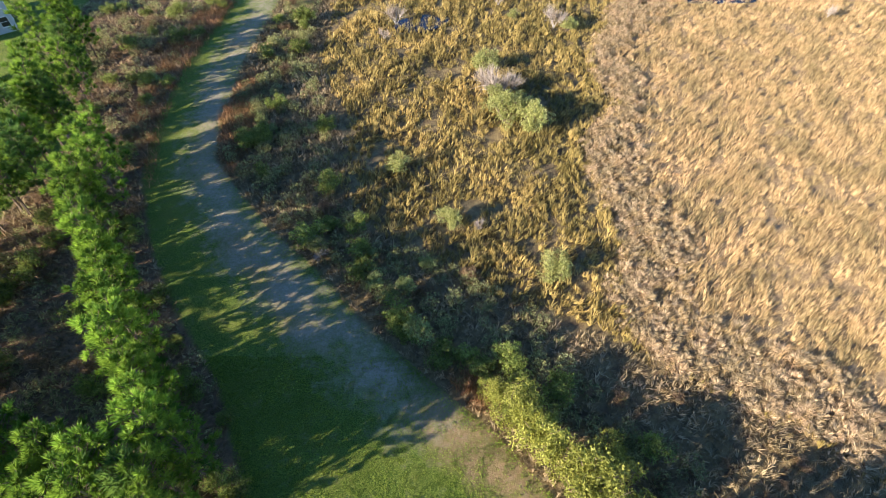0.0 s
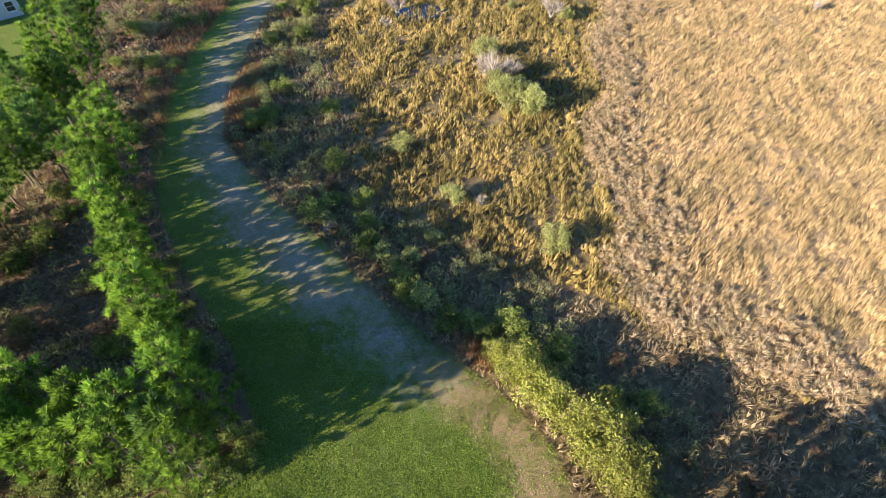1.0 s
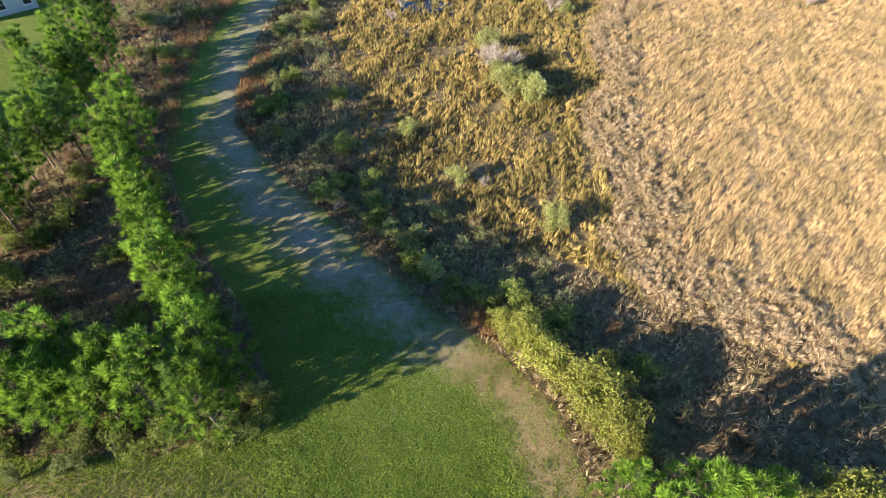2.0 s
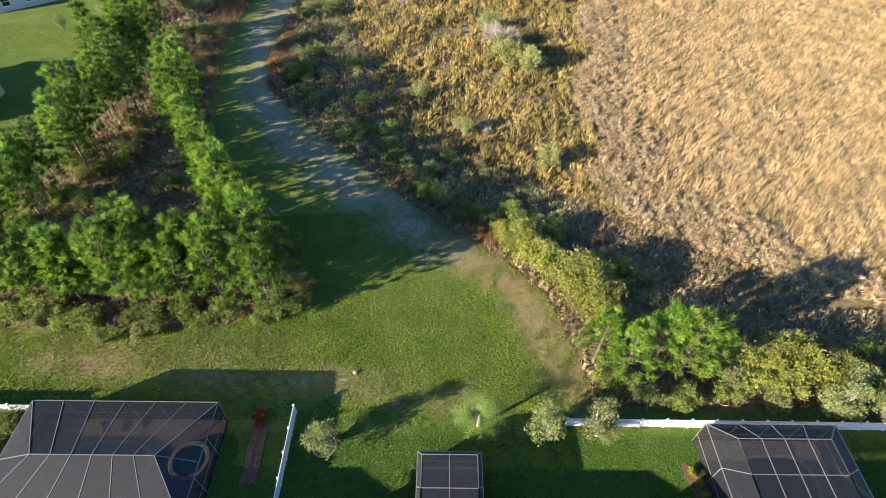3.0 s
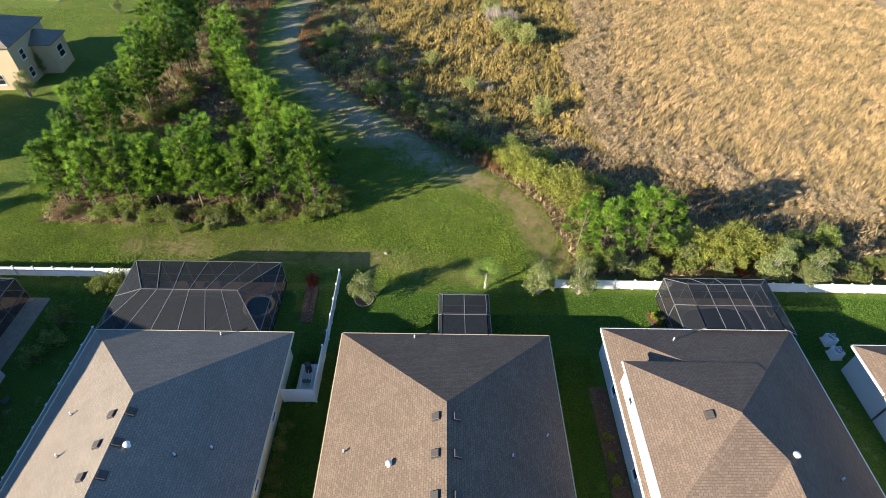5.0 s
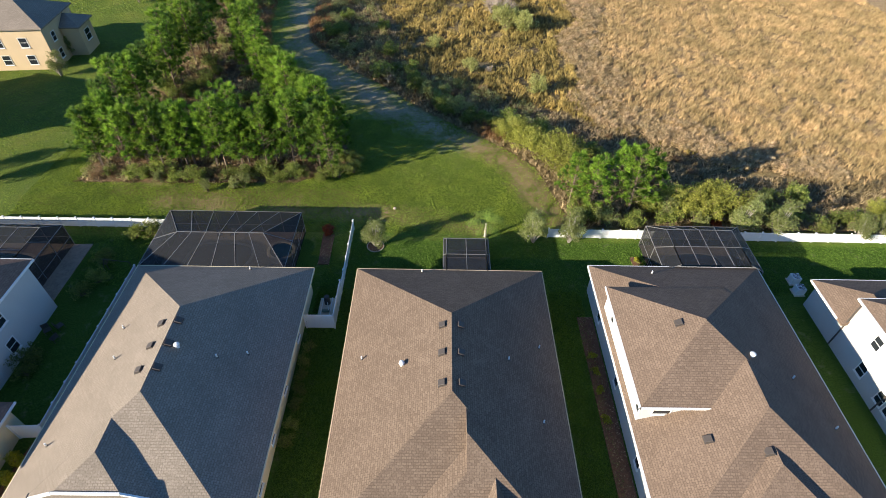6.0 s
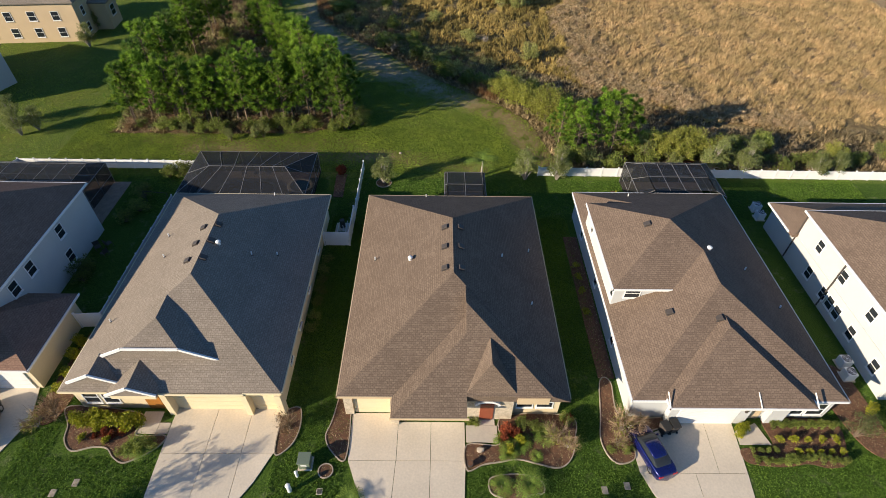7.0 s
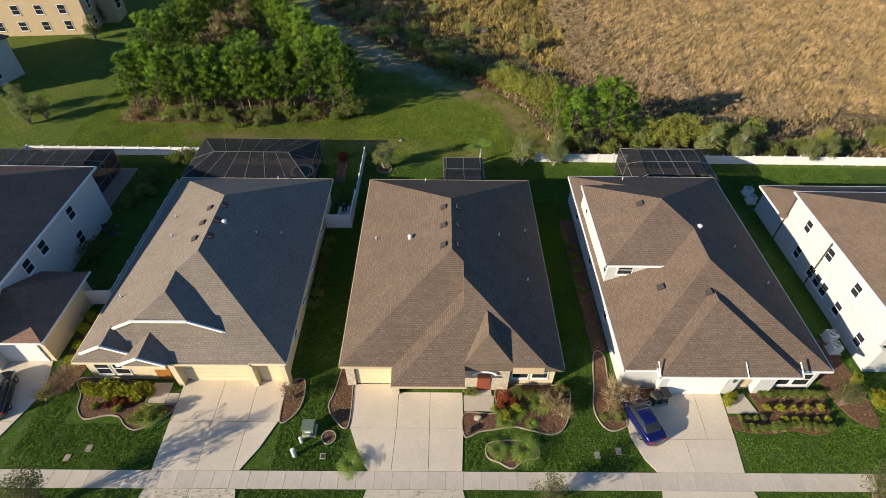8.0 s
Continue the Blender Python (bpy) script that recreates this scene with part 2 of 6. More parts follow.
POND = mat("pond_water", (0.012, 0.022, 0.05), 0.08, amount=0.4, scale=0.3, fine=2, bump=0.1)
BARK = mat("bark", (0.20, 0.145, 0.10), 0.95, amount=0.45, scale=3, fine=14, bump=0.9, dist=0.03)
BARK_PALE = mat("bark_pale", (0.42, 0.37, 0.31), 0.9, amount=0.3, scale=3, fine=14, bump=0.5)
CAR_BLUE = paint_gloss("car_blue", (0.008, 0.012, 0.10))
CAR_BLACK = paint_gloss("car_black", (0.012, 0.012, 0.014))
RUBBER = mat("rubber", (0.02, 0.02, 0.02), 0.85)
ALLOY = mat("alloy", (0.5, 0.5, 0.5), 0.3, 0.9, amount=0.1)
LAMP_RED = mat("lamp_red", (0.5, 0.02, 0.02), 0.2, amount=0.1)
GREEN_METAL = mat("green_metal", (0.16, 0.20, 0.14), 0.55, amount=0.2)
PINE_LEAF = leaf_mat("pine_needles", (0.05, 0.115, 0.012), (0.29, 0.43, 0.05), through=0.45, tint=0.14)
PINE_LEAF_DULL = leaf_mat("pine_needles_dull", (0.06, 0.12, 0.024), (0.20, 0.31, 0.06), through=0.45, tint=0.14)
SHRUB_LEAF = leaf_mat("shrub_leaves", (0.10, 0.14, 0.03), (0.34, 0.38, 0.085), through=0.45, tint=0.2)
SHRUB_DARK = leaf_mat("dark_olive_leaves", (0.05, 0.065, 0.02), (0.17, 0.19, 0.06), through=0.3, tint=0.1)
SHRUB_YELLOW = leaf_mat("yellow_leaves", (0.17, 0.185, 0.03), (0.42, 0.42, 0.085), through=0.4, tint=0.15)
SHRUB_GREY = leaf_mat("grey_leaves", (0.12, 0.145, 0.045), (0.33, 0.36, 0.12), through=0.35, tint=0.14)
SHRUB_BROWN = leaf_mat("brown_leaves", (0.13, 0.085, 0.045), (0.32, 0.21, 0.11), through=0.3, tint=0.2)
SHRUB_PALE = leaf_mat("pale_leaves", (0.20, 0.215, 0.06), (0.46, 0.46, 0.16), through=0.4, tint=0.12)
SHRUB_LIME = leaf_mat("lime_leaves", (0.17, 0.20, 0.01), (0.40, 0.38, 0.03), tint=0.08)
SHRUB_RED = leaf_mat("red_leaves", (0.16, 0.04, 0.02), (0.34, 0.09, 0.035), tint=0.15)
PALM_LEAF = leaf_mat("palm_leaves", (0.08, 0.15, 0.02), (0.26, 0.36, 0.06), tint=0.08)
TWIGS_TAN = leaf_mat("tan_twigs", (0.24, 0.16, 0.09), (0.46, 0.34, 0.21), through=0.0, tint=0.1)
TWIGS = leaf_mat("bare_twigs", (0.26, 0.20, 0.15), (0.48, 0.42, 0.35), through=0.0, tint=0.1)
STRAW_GRASS = leaf_mat("straw_grass", (0.24, 0.16, 0.068), (0.64, 0.46, 0.215), rough=0.7, through=0.2, patch=0.26, patch_scale=0.25)
MAT_GRASS = leaf_mat("trampled_reeds", (0.22, 0.15, 0.075), (0.60, 0.45, 0.25), rough=0.7, through=0.15, patch=0.2, patch_scale=0.5)
GOLD_GRASS = leaf_mat("gold_grass", (0.16, 0.122, 0.034), (0.48, 0.36, 0.115), rough=0.7, through=0.25, patch=0.3, patch_scale=0.12)
BRUSH = leaf_mat("brush_leaves", (0.15, 0.115, 0.06), (0.46, 0.35, 0.19), rough=0.7, through=0.2, patch=0.4, patch_scale=0.2)
RUST_GRASS = leaf_mat("rust_grass", (0.17, 0.085, 0.035), (0.42, 0.24, 0.11), rough=0.7, through=0.2, patch=0.3, patch_scale=0.3)
LAWN_BLADE = leaf_mat("lawn_blades", (0.155, 0.225, 0.022), (0.31, 0.385, 0.05), rough=0.6, through=0.3, patch=0.22, patch_scale=0.35)
LAWN_LUSH = leaf_mat("lush_lawn_blades", (0.075, 0.15, 0.018), (0.19, 0.31, 0.04), rough=0.6, through=0.3, patch=0.15, patch_scale=0.25)
BRUSH_LEAF = leaf_mat("brush_foliage", (0.13, 0.155, 0.05), (0.44, 0.42, 0.17), through=0.4, patch=0.4, patch_scale=0.16)


# ---- building helpers ----
ORIGIN = {}


def thing(name, x, y, z, label, category, group="", kind=""):
    ob = new(name)
    ob.location = (x, y, z)
    ORIGIN[ob.name] = Vector((x, y, z))
    return tagged(ob, label, category, group, kind)


def part(name, bm, material, parent=None, label=""):
    """One mesh from a bmesh in world metres, under its thing or part."""
    me = bpy.data.meshes.new(name)
    o = ORIGIN.get(parent.name, Vector()) if parent else Vector()
    if o.length:
        bm.transform(Matrix.Translation(-o))
    bm.to_mesh(me)
    bm.free()
    me.materials.append(material)
    ob = new(name, me)
    if parent:
        ob.parent = parent
        ORIGIN[ob.name] = o
    if label:
        ob["label"] = label
    return ob


def mesh_part(name, verts, faces, material, parent=None, label="", smooth=False):
    me = bpy.data.meshes.new(name)
    o = ORIGIN.get(parent.name, Vector()) if parent else Vector()
    me.from_pydata((np.asarray(verts, float) - np.array(o)).tolist(), [], faces.tolist() if isinstance(faces, np.ndarray) else faces)
    me.materials.append(material)
    if smooth:
        me.polygons.foreach_set("use_smooth", [True] * len(me.polygons))
    ob = new(name, me)
    if parent:
        ob.parent = parent
        ORIGIN[ob.name] = o
    if label:
        ob["label"] = label
    return ob


def box(x0, x1, y0, y1, z0, z1, bevel=0.0, bm=None):
    bm = bm or bmesh.new()
    geom = bmesh.ops.create_cube(bm, size=1, matrix=Matrix.Translation(((x0 + x1) / 2, (y0 + y1) / 2, (z0 + z1) / 2)) @ Matrix.Diagonal((x1 - x0, y1 - y0, z1 - z0, 1)))
    if bevel:
        edges = list({e for v in geom["verts"] for e in v.link_edges})
        bmesh.ops.bevel(bm, geom=edges, offset=bevel, segments=2, affect="EDGES", profile=0.5)
    return bm


def tube(a, b, r0, r1=None, sides=8, bm=None):
    """A tapered round bar from a to b."""
    bm = bm or bmesh.new()
    a, b = Vector(a), Vector(b)
    d = b - a
    m = Matrix.Translation((a + b) / 2) @ d.to_track_quat("Z", "Y").to_matrix().to_4x4()
    bmesh.ops.create_cone(bm, cap_ends=True, segments=sides, radius1=r0, radius2=r0 if r1 is None else r1, depth=d.length, matrix=m)
    return bm


def beam(a, b, w, h=None, bm=None):
    """A square bar from a to b."""
    bm = bm or bmesh.new()
    a, b = Vector(a), Vector(b)
    d = b - a
    m = Matrix.Translation((a + b) / 2) @ d.to_track_quat("Z", "Y").to_matrix().to_4x4() @ Matrix.Diagonal((w, h or w, d.length, 1))
    bmesh.ops.create_cube(bm, size=1, matrix=m)
    return bm


def convex(planes, lo, hi):
    """The solid inside a box and behind planes (point, outward normal)."""
    bm = box(lo[0], hi[0], lo[1], hi[1], lo[2], hi[2])
    for p, n in planes:
        cut = bmesh.ops.bisect_plane(bm, geom=bm.verts[:] + bm.edges[:] + bm.faces[:], plane_co=p, plane_no=n, clear_outer=True)
        edges = [e for e in cut["geom_cut"] if isinstance(e, bmesh.types.BMEdge)]
        if edges:
            bmesh.ops.contextual_create(bm, geom=edges)
    return bm


def hip(x0, x1, y0, y1, z, p=0.5, slopes="NSEW", drop=0.18, extra=(), front=None):
    """A hip roof over a plan; sides left out of slopes end upright (gables)."""
    planes = []
    for side, pt, nx, ny in (("N", (0, y1, z), 0, 1), ("S", (0, y0, z), 0, -1), ("E", (x1, 0, z), 1, 0), ("W", (x0, 0, z), -1, 0)):
        if side in slopes:
            q = front if front and side == "S" else p
            planes.append((pt, Vector((nx * q, ny * q, 1)).normalized()))
    planes += [(pt, Vector(n).normalized()) for pt, n in extra]
    return convex(planes, (x0, y0, z - drop), (x1, y1, z + 9))


def prism(points, z0, z1, bm=None):
    """An upright slab over a plan outline."""
    bm = bm or bmesh.new()
    f = bm.faces.new([bm.verts.new((x, y, z0)) for x, y in points])
    top = bmesh.ops.extrude_face_region(bm, geom=[f])
    for v in top["geom"]:
        if isinstance(v, bmesh.types.BMVert):
            v.co.z = z1
    bmesh.ops.recalc_face_normals(bm, faces=bm.faces)
    return bm


def curve_points(points, n=8, closed=True):
    """Smooth outline through plan points."""
    out, k = [], len(points)
    for i in range(k if closed else k - 1):
        p0, p1, p2, p3 = [Vector(points[j % k] if closed else points[min(max(j, 0), k - 1)]) for j in (i - 1, i, i + 1, i + 2)]
        for s in range(n):
            t = s / n
            out.append(tuple(0.5 * ((2 * p1) + (p2 - p0) * t + (2 * p0 - 5 * p1 + 4 * p2 - p3) * t * t + (3 * p1 - p0 - 3 * p2 + p3) * t ** 3)))
    if not closed:
        out.append(tuple(points[-1]))
    return out


def seg_dist(px, py, line):
    """Distance of points to a polyline."""
    best = np.full(px.shape, 1e9)
    for (ax, ay), (bx, by) in zip(line[:-1], line[1:]):
        t = np.clip(((px - ax) * (bx - ax) + (py - ay) * (by - ay)) / ((bx - ax) ** 2 + (by - ay) ** 2), 0, 1)
        best = np.minimum(best, np.hypot(px - ax - t * (bx - ax), py - ay - t * (by - ay)))
    return best


def inside(px, py, poly):
    r = np.zeros(px.shape, bool)
    for (ax, ay), (bx, by) in zip(poly, poly[1:] + poly[:1]):
        if ay != by:
            r ^= ((ay > py) != (by > py)) & (px < (bx - ax) * (py - ay) / (by - ay) + ax)
    return r


def soft(px, py, poly, width):
    """1 inside a plan outline, 0 outside, over a soft rim."""
    d = seg_dist(px, py, poly + poly[:1])
    return np.clip(0.5 + np.where(inside(px, py, poly), d, -d) / width, 0, 1)


def waves(x, y, scale, seed):
    """Cheap smooth noise in -1..1 from summed sines."""
    r = np.random.RandomState(seed)
    s = np.zeros(np.shape(x))
    for k in range(7):
        a, f, ph = r.uniform(0, 6.28), scale * r.uniform(0.5, 2.0), r.uniform(0, 6.28)
        s = s + np.sin((np.cos(a) * x + np.sin(a) * y) * f + ph)
    return s / 4.0


# ---- ground ----
PATH_L = [(-35, 140), (-35.1, 90.7), (-36.3, 73), (-35.2, 57), (-33, 48), (-28.6, 38.6), (-24.2, 31.8), (-17.5, 23.5), (-13, 15), (-22, 10.2), (-36, 9.4), (-140, 9)]
PATH_R = [(-27, 140), (-27.2, 90.6), (-28.2, 73), (-27.2, 60.6), (-26, 51.7), (-17.5, 41), (-11.8, 35.8), (-6, 29), (0, 23.6), (4.8, 19.5), (8.4, 15.2), (10, 9), (11, 4.2), (140, 4.2)]
SHRUB_OUT = [(-15, 140), (-18, 74.4), (-12.8, 60.6), (-11.2, 53.8), (-10, 46), (-7.8, 41), (-0.8, 37), (4.7, 33), (9, 30), (15, 27.5), (20, 25), (26, 20), (34, 14), (140, 11)]
STRAW_IN = [(32, 140), (28.5, 92.4), (21.6, 74.4), (21, 60.6), (17.5, 55), (16.6, 49.8), (18, 41), (15.7, 33), (16.5, 28.6), (20, 25.4), (26, 20.4), (34, 14.4), (140, 11.4)]
WILD = PATH_R + [(140, 140)]
BRUSH_AREA = PATH_R + SHRUB_OUT[::-1]
MARSH_AREA = SHRUB_OUT[:-1] + STRAW_IN[::-1][1:]
STRAW_AREA = STRAW_IN + [(140, 140)]
PINE_AREA = [(-35, 140), (-35.1, 90.7), (-36.3, 73), (-35.2, 57), (-33, 48), (-28.6, 38.6), (-24.2, 31.8), (-17.5, 23.5), (-13.5, 16), (-20, 11.5), (-36, 11), (-45.5, 11), (-46, 30), (-45, 50), (-44, 58), (-58, 76), (-62, 140)]


def build_ground():
    fine_x = np.arange(-95, 95.1, 0.6)
    fine_y = np.arange(-72, 112.1, 0.6)
    far = np.array([12, 40, 120, 350, 900, 2000.0])
    xs = np.concatenate([fine_x[0] - far[::-1], fine_x, fine_x[-1] + far])
    ys = np.concatenate([fine_y[0] - far[::-1], fine_y, fine_y[-1] + far])
    X, Y = np.meshgrid(xs, ys)
    x, y = X.ravel(), Y.ravel()
    wild = soft(x, y, WILD, 2.0)
    pine = soft(x, y, PINE_AREA, 2.0)
    z = (wild + pine) * (0.10 * waves(x, y, 0.8, 3) + 0.05 * waves(x, y, 2.6, 4)) + 0.02 * waves(x, y, 0.25, 5)
    z = z - 0.02 - 0.15 * wild
    nx = len(xs)
    i = np.arange(len(x)).reshape(X.shape)
    q = np.stack([i[:-1, :-1], i[:-1, 1:], i[1:, 1:], i[1:, :-1]], -1).reshape(-1, 4)
    ob = mesh_part("ground", np.stack([x, y, z], 1), q, GROUND, smooth=True)
    centre = [(-30, 140), (-30, 90), (-31, 73), (-29.5, 58), (-27.5, 50), (-20.5, 39), (-14.5, 32.5), (-7.5, 25.8), (-2.5, 22), (2.5, 17.5), (6.5, 12), (8.4, 7)]
    d = seg_dist(x, y, centre)
    bare = [(1.3, 21), (5.8, 16), (8.2, 11), (9.4, 6)]
    weights = {
        "sand": np.clip(1.15 - seg_dist(x, y, [(px + 1.1, py) for px, py in centre[:9]]) / 4.4, 0, 1) * (0.60 + 0.3 * waves(x, y, 0.8, 77)),
        "dry": np.clip(1 - d / 4.6, 0, 1) * (0.5 + 0.3 * waves(x, y, 0.5, 41)) * np.clip((y - 8) / 22, 0.25, 1) + np.clip(1 - seg_dist(x, y, bare) / 4.2, 0, 1) * (0.9 + 0.35 * waves(x, y, 0.8, 43)) + np.clip(1 - seg_dist(x, y, [(-34, 7.4), (-16, 6.8), (-4, 5.4), (1, 4.4)]) / 3.0, 0, 1) * (0.75 + 0.2 * waves(x, y, 0.7, 79)) + np.clip(1 - seg_dist(x, y, [(-40, 9.5), (-14, 10)]) / 2.5, 0, 1) * 0.6,
        "litter": pine,
        "lush": np.clip(0.5 - (y - 2.0) / 1.5, 0, 1),
        "marsh": wild,
        "straw": np.clip(np.where(inside(x, y, STRAW_AREA), seg_dist(x, y, STRAW_IN), 0) / 9.0, 0, 1),
    }
    for key, w in weights.items():
        at = ob.data.attributes.new(key, "FLOAT", "POINT")
        at.data.foreach_set("value", np.clip(w, 0, 1).astype(np.float32))
    tagged(ob, "mown lawn running into a sandy trail, brush and straw-coloured marsh", "ground", kind="structure")


build_ground()


# ---- plants ----
def blades(n_pos, length, width, lean, spread, seed, per=1, heading=None):
    """Grass blades, one thin triangle each. n_pos: (n,3) roots."""
    r = np.random.RandomState(seed)
    p = np.repeat(np.asarray(n_pos, float), per, 0)
    n = len(p)
    p[:, :2] += r.normal(0, spread, (n, 2))
    a = r.uniform(0, 6.283, n) if heading is None else np.repeat(heading, per) + r.normal(0, 0.55, n)
    ln = length * r.uniform(0.6, 1.25, n)
    tilt = np.clip(r.normal(lean, 0.22, n), 0.05, 1.45)
    tip = p + np.stack([np.cos(a) * np.sin(tilt), np.sin(a) * np.sin(tilt), np.cos(tilt)], 1) * ln[:, None]
    s = r.uniform(0, 6.283, n)
    side = np.stack([np.cos(s), np.sin(s), np.zeros(n)], 1) * (width * r.uniform(0.6, 1.4, n))[:, None]
    v = np.stack([p - side / 2, p + side / 2, tip], 1).reshape(-1, 3)
    return v, np.arange(3 * n).reshape(-1, 3)


def tufts_of(n_pos, length, width, lean, seed, per=5, heading=None, fan=0.5):
    """Grass tufts: blades joined at one root, so that each tuft has its own tone."""
    r = np.random.RandomState(seed)
    p = np.asarray(n_pos, float)
    n = len(p)
    a = (r.uniform(0, 6.283, (n, 1)) if heading is None else np.asarray(heading)[:, None]) + r.normal(0, fan, (n, per))
    ln = length * r.uniform(0.7, 1.3, (n, 1)) * r.uniform(0.7, 1.15, (n, per))
    tilt = np.clip(lean + r.normal(0, 0.15, (n, 1)) + r.normal(0, 0.2, (n, per)), 0.05, 1.45)
    d = np.stack([np.cos(a) * np.sin(tilt), np.sin(a) * np.sin(tilt), np.cos(tilt)], 2) * ln[:, :, None]
    q = r.uniform(0, 6.283, (n, per))
    side = np.stack([np.cos(q), np.sin(q), np.zeros((n, per))], 2) * (width * r.uniform(0.7, 1.4, (n, per)))[:, :, None]
    v = np.concatenate([p[:, None, :], p[:, None, :] + d * 0.45 + side, p[:, None, :] + d], 1).reshape(-1, 3)
    o = (np.arange(n) * (2 * per + 1))[:, None]
    k = np.arange(per)[None, :]
    return v, np.stack([o + 0 * k, o + 1 + k, o + 1 + per + k], 2).reshape(-1, 3)


def scatter(poly, n, seed, x0, x1, y0, y1):
    r = np.random.RandomState(seed)
    x, y = r.uniform(x0, x1, n), r.uniform(y0, y1, n)
    k = inside(x, y, poly)
    return x[k], y[k]


def leaves(centres, radii, count, size, seed, flat=0.85, shell=0.55, aspect=1.0):
    """Sprigs of three leaves in several lobes, denser towards the outside."""
    r = np.random.RandomState(seed)
    centres, radii = np.asarray(centres, float), np.asarray(radii, float)
    w = radii ** 1.6
    n = count // 3
    k = r.choice(len(radii), n, p=w / w.sum())
    d = r.normal(size=(n, 3))
    d /= np.linalg.norm(d, axis=1)[:, None]
    rad = radii[k] * (shell + (1 - shell) * r.uniform(0, 1, n) ** 0.6) * r.uniform(0.75, 1.12, n)
    p = centres[k] + d * rad[:, None] * np.array([1, 1, flat])
    u = r.normal(size=(n, 3, 3)) + d[:, None, :] * 0.6
    u /= np.linalg.norm(u, axis=2)[:, :, None]
    v = np.cross(u, r.normal(size=(n, 3, 3)))
    v /= np.linalg.norm(v, axis=2)[:, :, None] + 1e-9
    s = (size * r.uniform(0.7, 1.5, (n, 3)))[:, :, None]
    q = p[:, None, :]
    pts = np.concatenate([q, q + u * s * 0.7 + v * s * 0.42 * aspect, q + u * s * 1.15 - v * s * 0.15], 1).reshape(-1, 3)
    o = (np.arange(n) * 7)[:, None]
    j = np.arange(3)[None, :]
    return pts, np.stack([o + 0 * j, o + 1 + j, o + 4 + j], 2).reshape(-1, 3)


def trunk_mesh(segments, sides=6):
    """Joined tapered bars: rows of (a, b, r0, r1)."""
    bm = bmesh.new()
    for a, b, r0, r1 in segments:
        tube(a, b, r0, r1, sides, bm)
    return bm


def make_pine(seed, height, material, label):
    """A young pine: bare lower trunk, whorled limbs and needle tufts at their ends."""
    r = np.random.RandomState(seed)
    ob = thing("pine_tree", 0, 0, -400, label, "pine tree", "stand of pines")
    ORIGIN[ob.name] = Vector()
    segs = []
    bend = r.normal(0, 0.25, 2)
    top = np.array([bend[0], bend[1], height * 0.97])
    segs.append(((0, 0, -0.2), tuple(top * 0.5), 0.15, 0.10))
    segs.append((tuple(top * 0.5), tuple(top), 0.10, 0.03))
    tufts = []
    for h in np.arange(height * 0.24, height * 0.97, height * 0.058):
        f = (h - height * 0.24) / (height * 0.74)
        reach = (2.6 - 1.5 * f) * r.uniform(0.7, 1.25) * height / 9.0
        if f < 0.15:
            reach *= 0.8
        base = top * (h / top[2])
        turn0 = r.uniform(0, 6.283)
        for j in range(4):
            a = turn0 + 1.571 * j + r.normal(0, 0.3)
            ln = reach * r.uniform(0.55, 1.2)
            rise = r.uniform(0.3, 0.8) + f * 0.7
            d = np.array([math.cos(a), math.sin(a), rise])
            tip = base + d / np.linalg.norm(d) * ln
            segs.append((tuple(base), tuple(tip), 0.035, 0.012))
            tufts.append((tip, d, 1.0))
            for s in ((0.5, 0.78) if j % 2 else (0.72,)):
                b = a + r.choice([-1, 1]) * r.uniform(0.5, 1.0)
                side = np.array([math.cos(b), math.sin(b), 0.7])
                end = base + (tip - base) * s + side * 0.38 * r.uniform(0.6, 1.2)
                segs.append((tuple(base + (tip - base) * s), tuple(end), 0.015, 0.008))
                tufts.append((end, side, 0.85))
    tufts.append((top, np.array([0, 0, 1.0]), 1.0))
    part("trunk", trunk_mesh(segs, 4), BARK, ob)
    vs, fs = [], []
    n = 34
    for i, (p, d, big) in enumerate(tufts):
        axis = d / np.linalg.norm(d) * 0.7 + np.array([0, 0, 0.55])
        axis /= np.linalg.norm(axis)
        g = r.normal(size=(n, 3)) * 0.46 + axis
        g /= np.linalg.norm(g, axis=1)[:, None]
        ln = r.uniform(0.45, 0.82, n)[:, None] * big
        side = np.cross(g, r.normal(size=(n, 3)))
        side /= np.linalg.norm(side, axis=1)[:, None]
        root = p - axis * 0.2
        vs.append(np.concatenate([root[None], root + g * ln * 0.55 + side * 0.06, root + g * ln]))
        k = np.arange(n)
        fs.append(np.stack([0 * k, 1 + k, 1 + n + k], 1) + i * (2 * n + 1))
    mesh_part("crown", np.concatenate(vs), np.concatenate(fs), material, ob)
    return ob


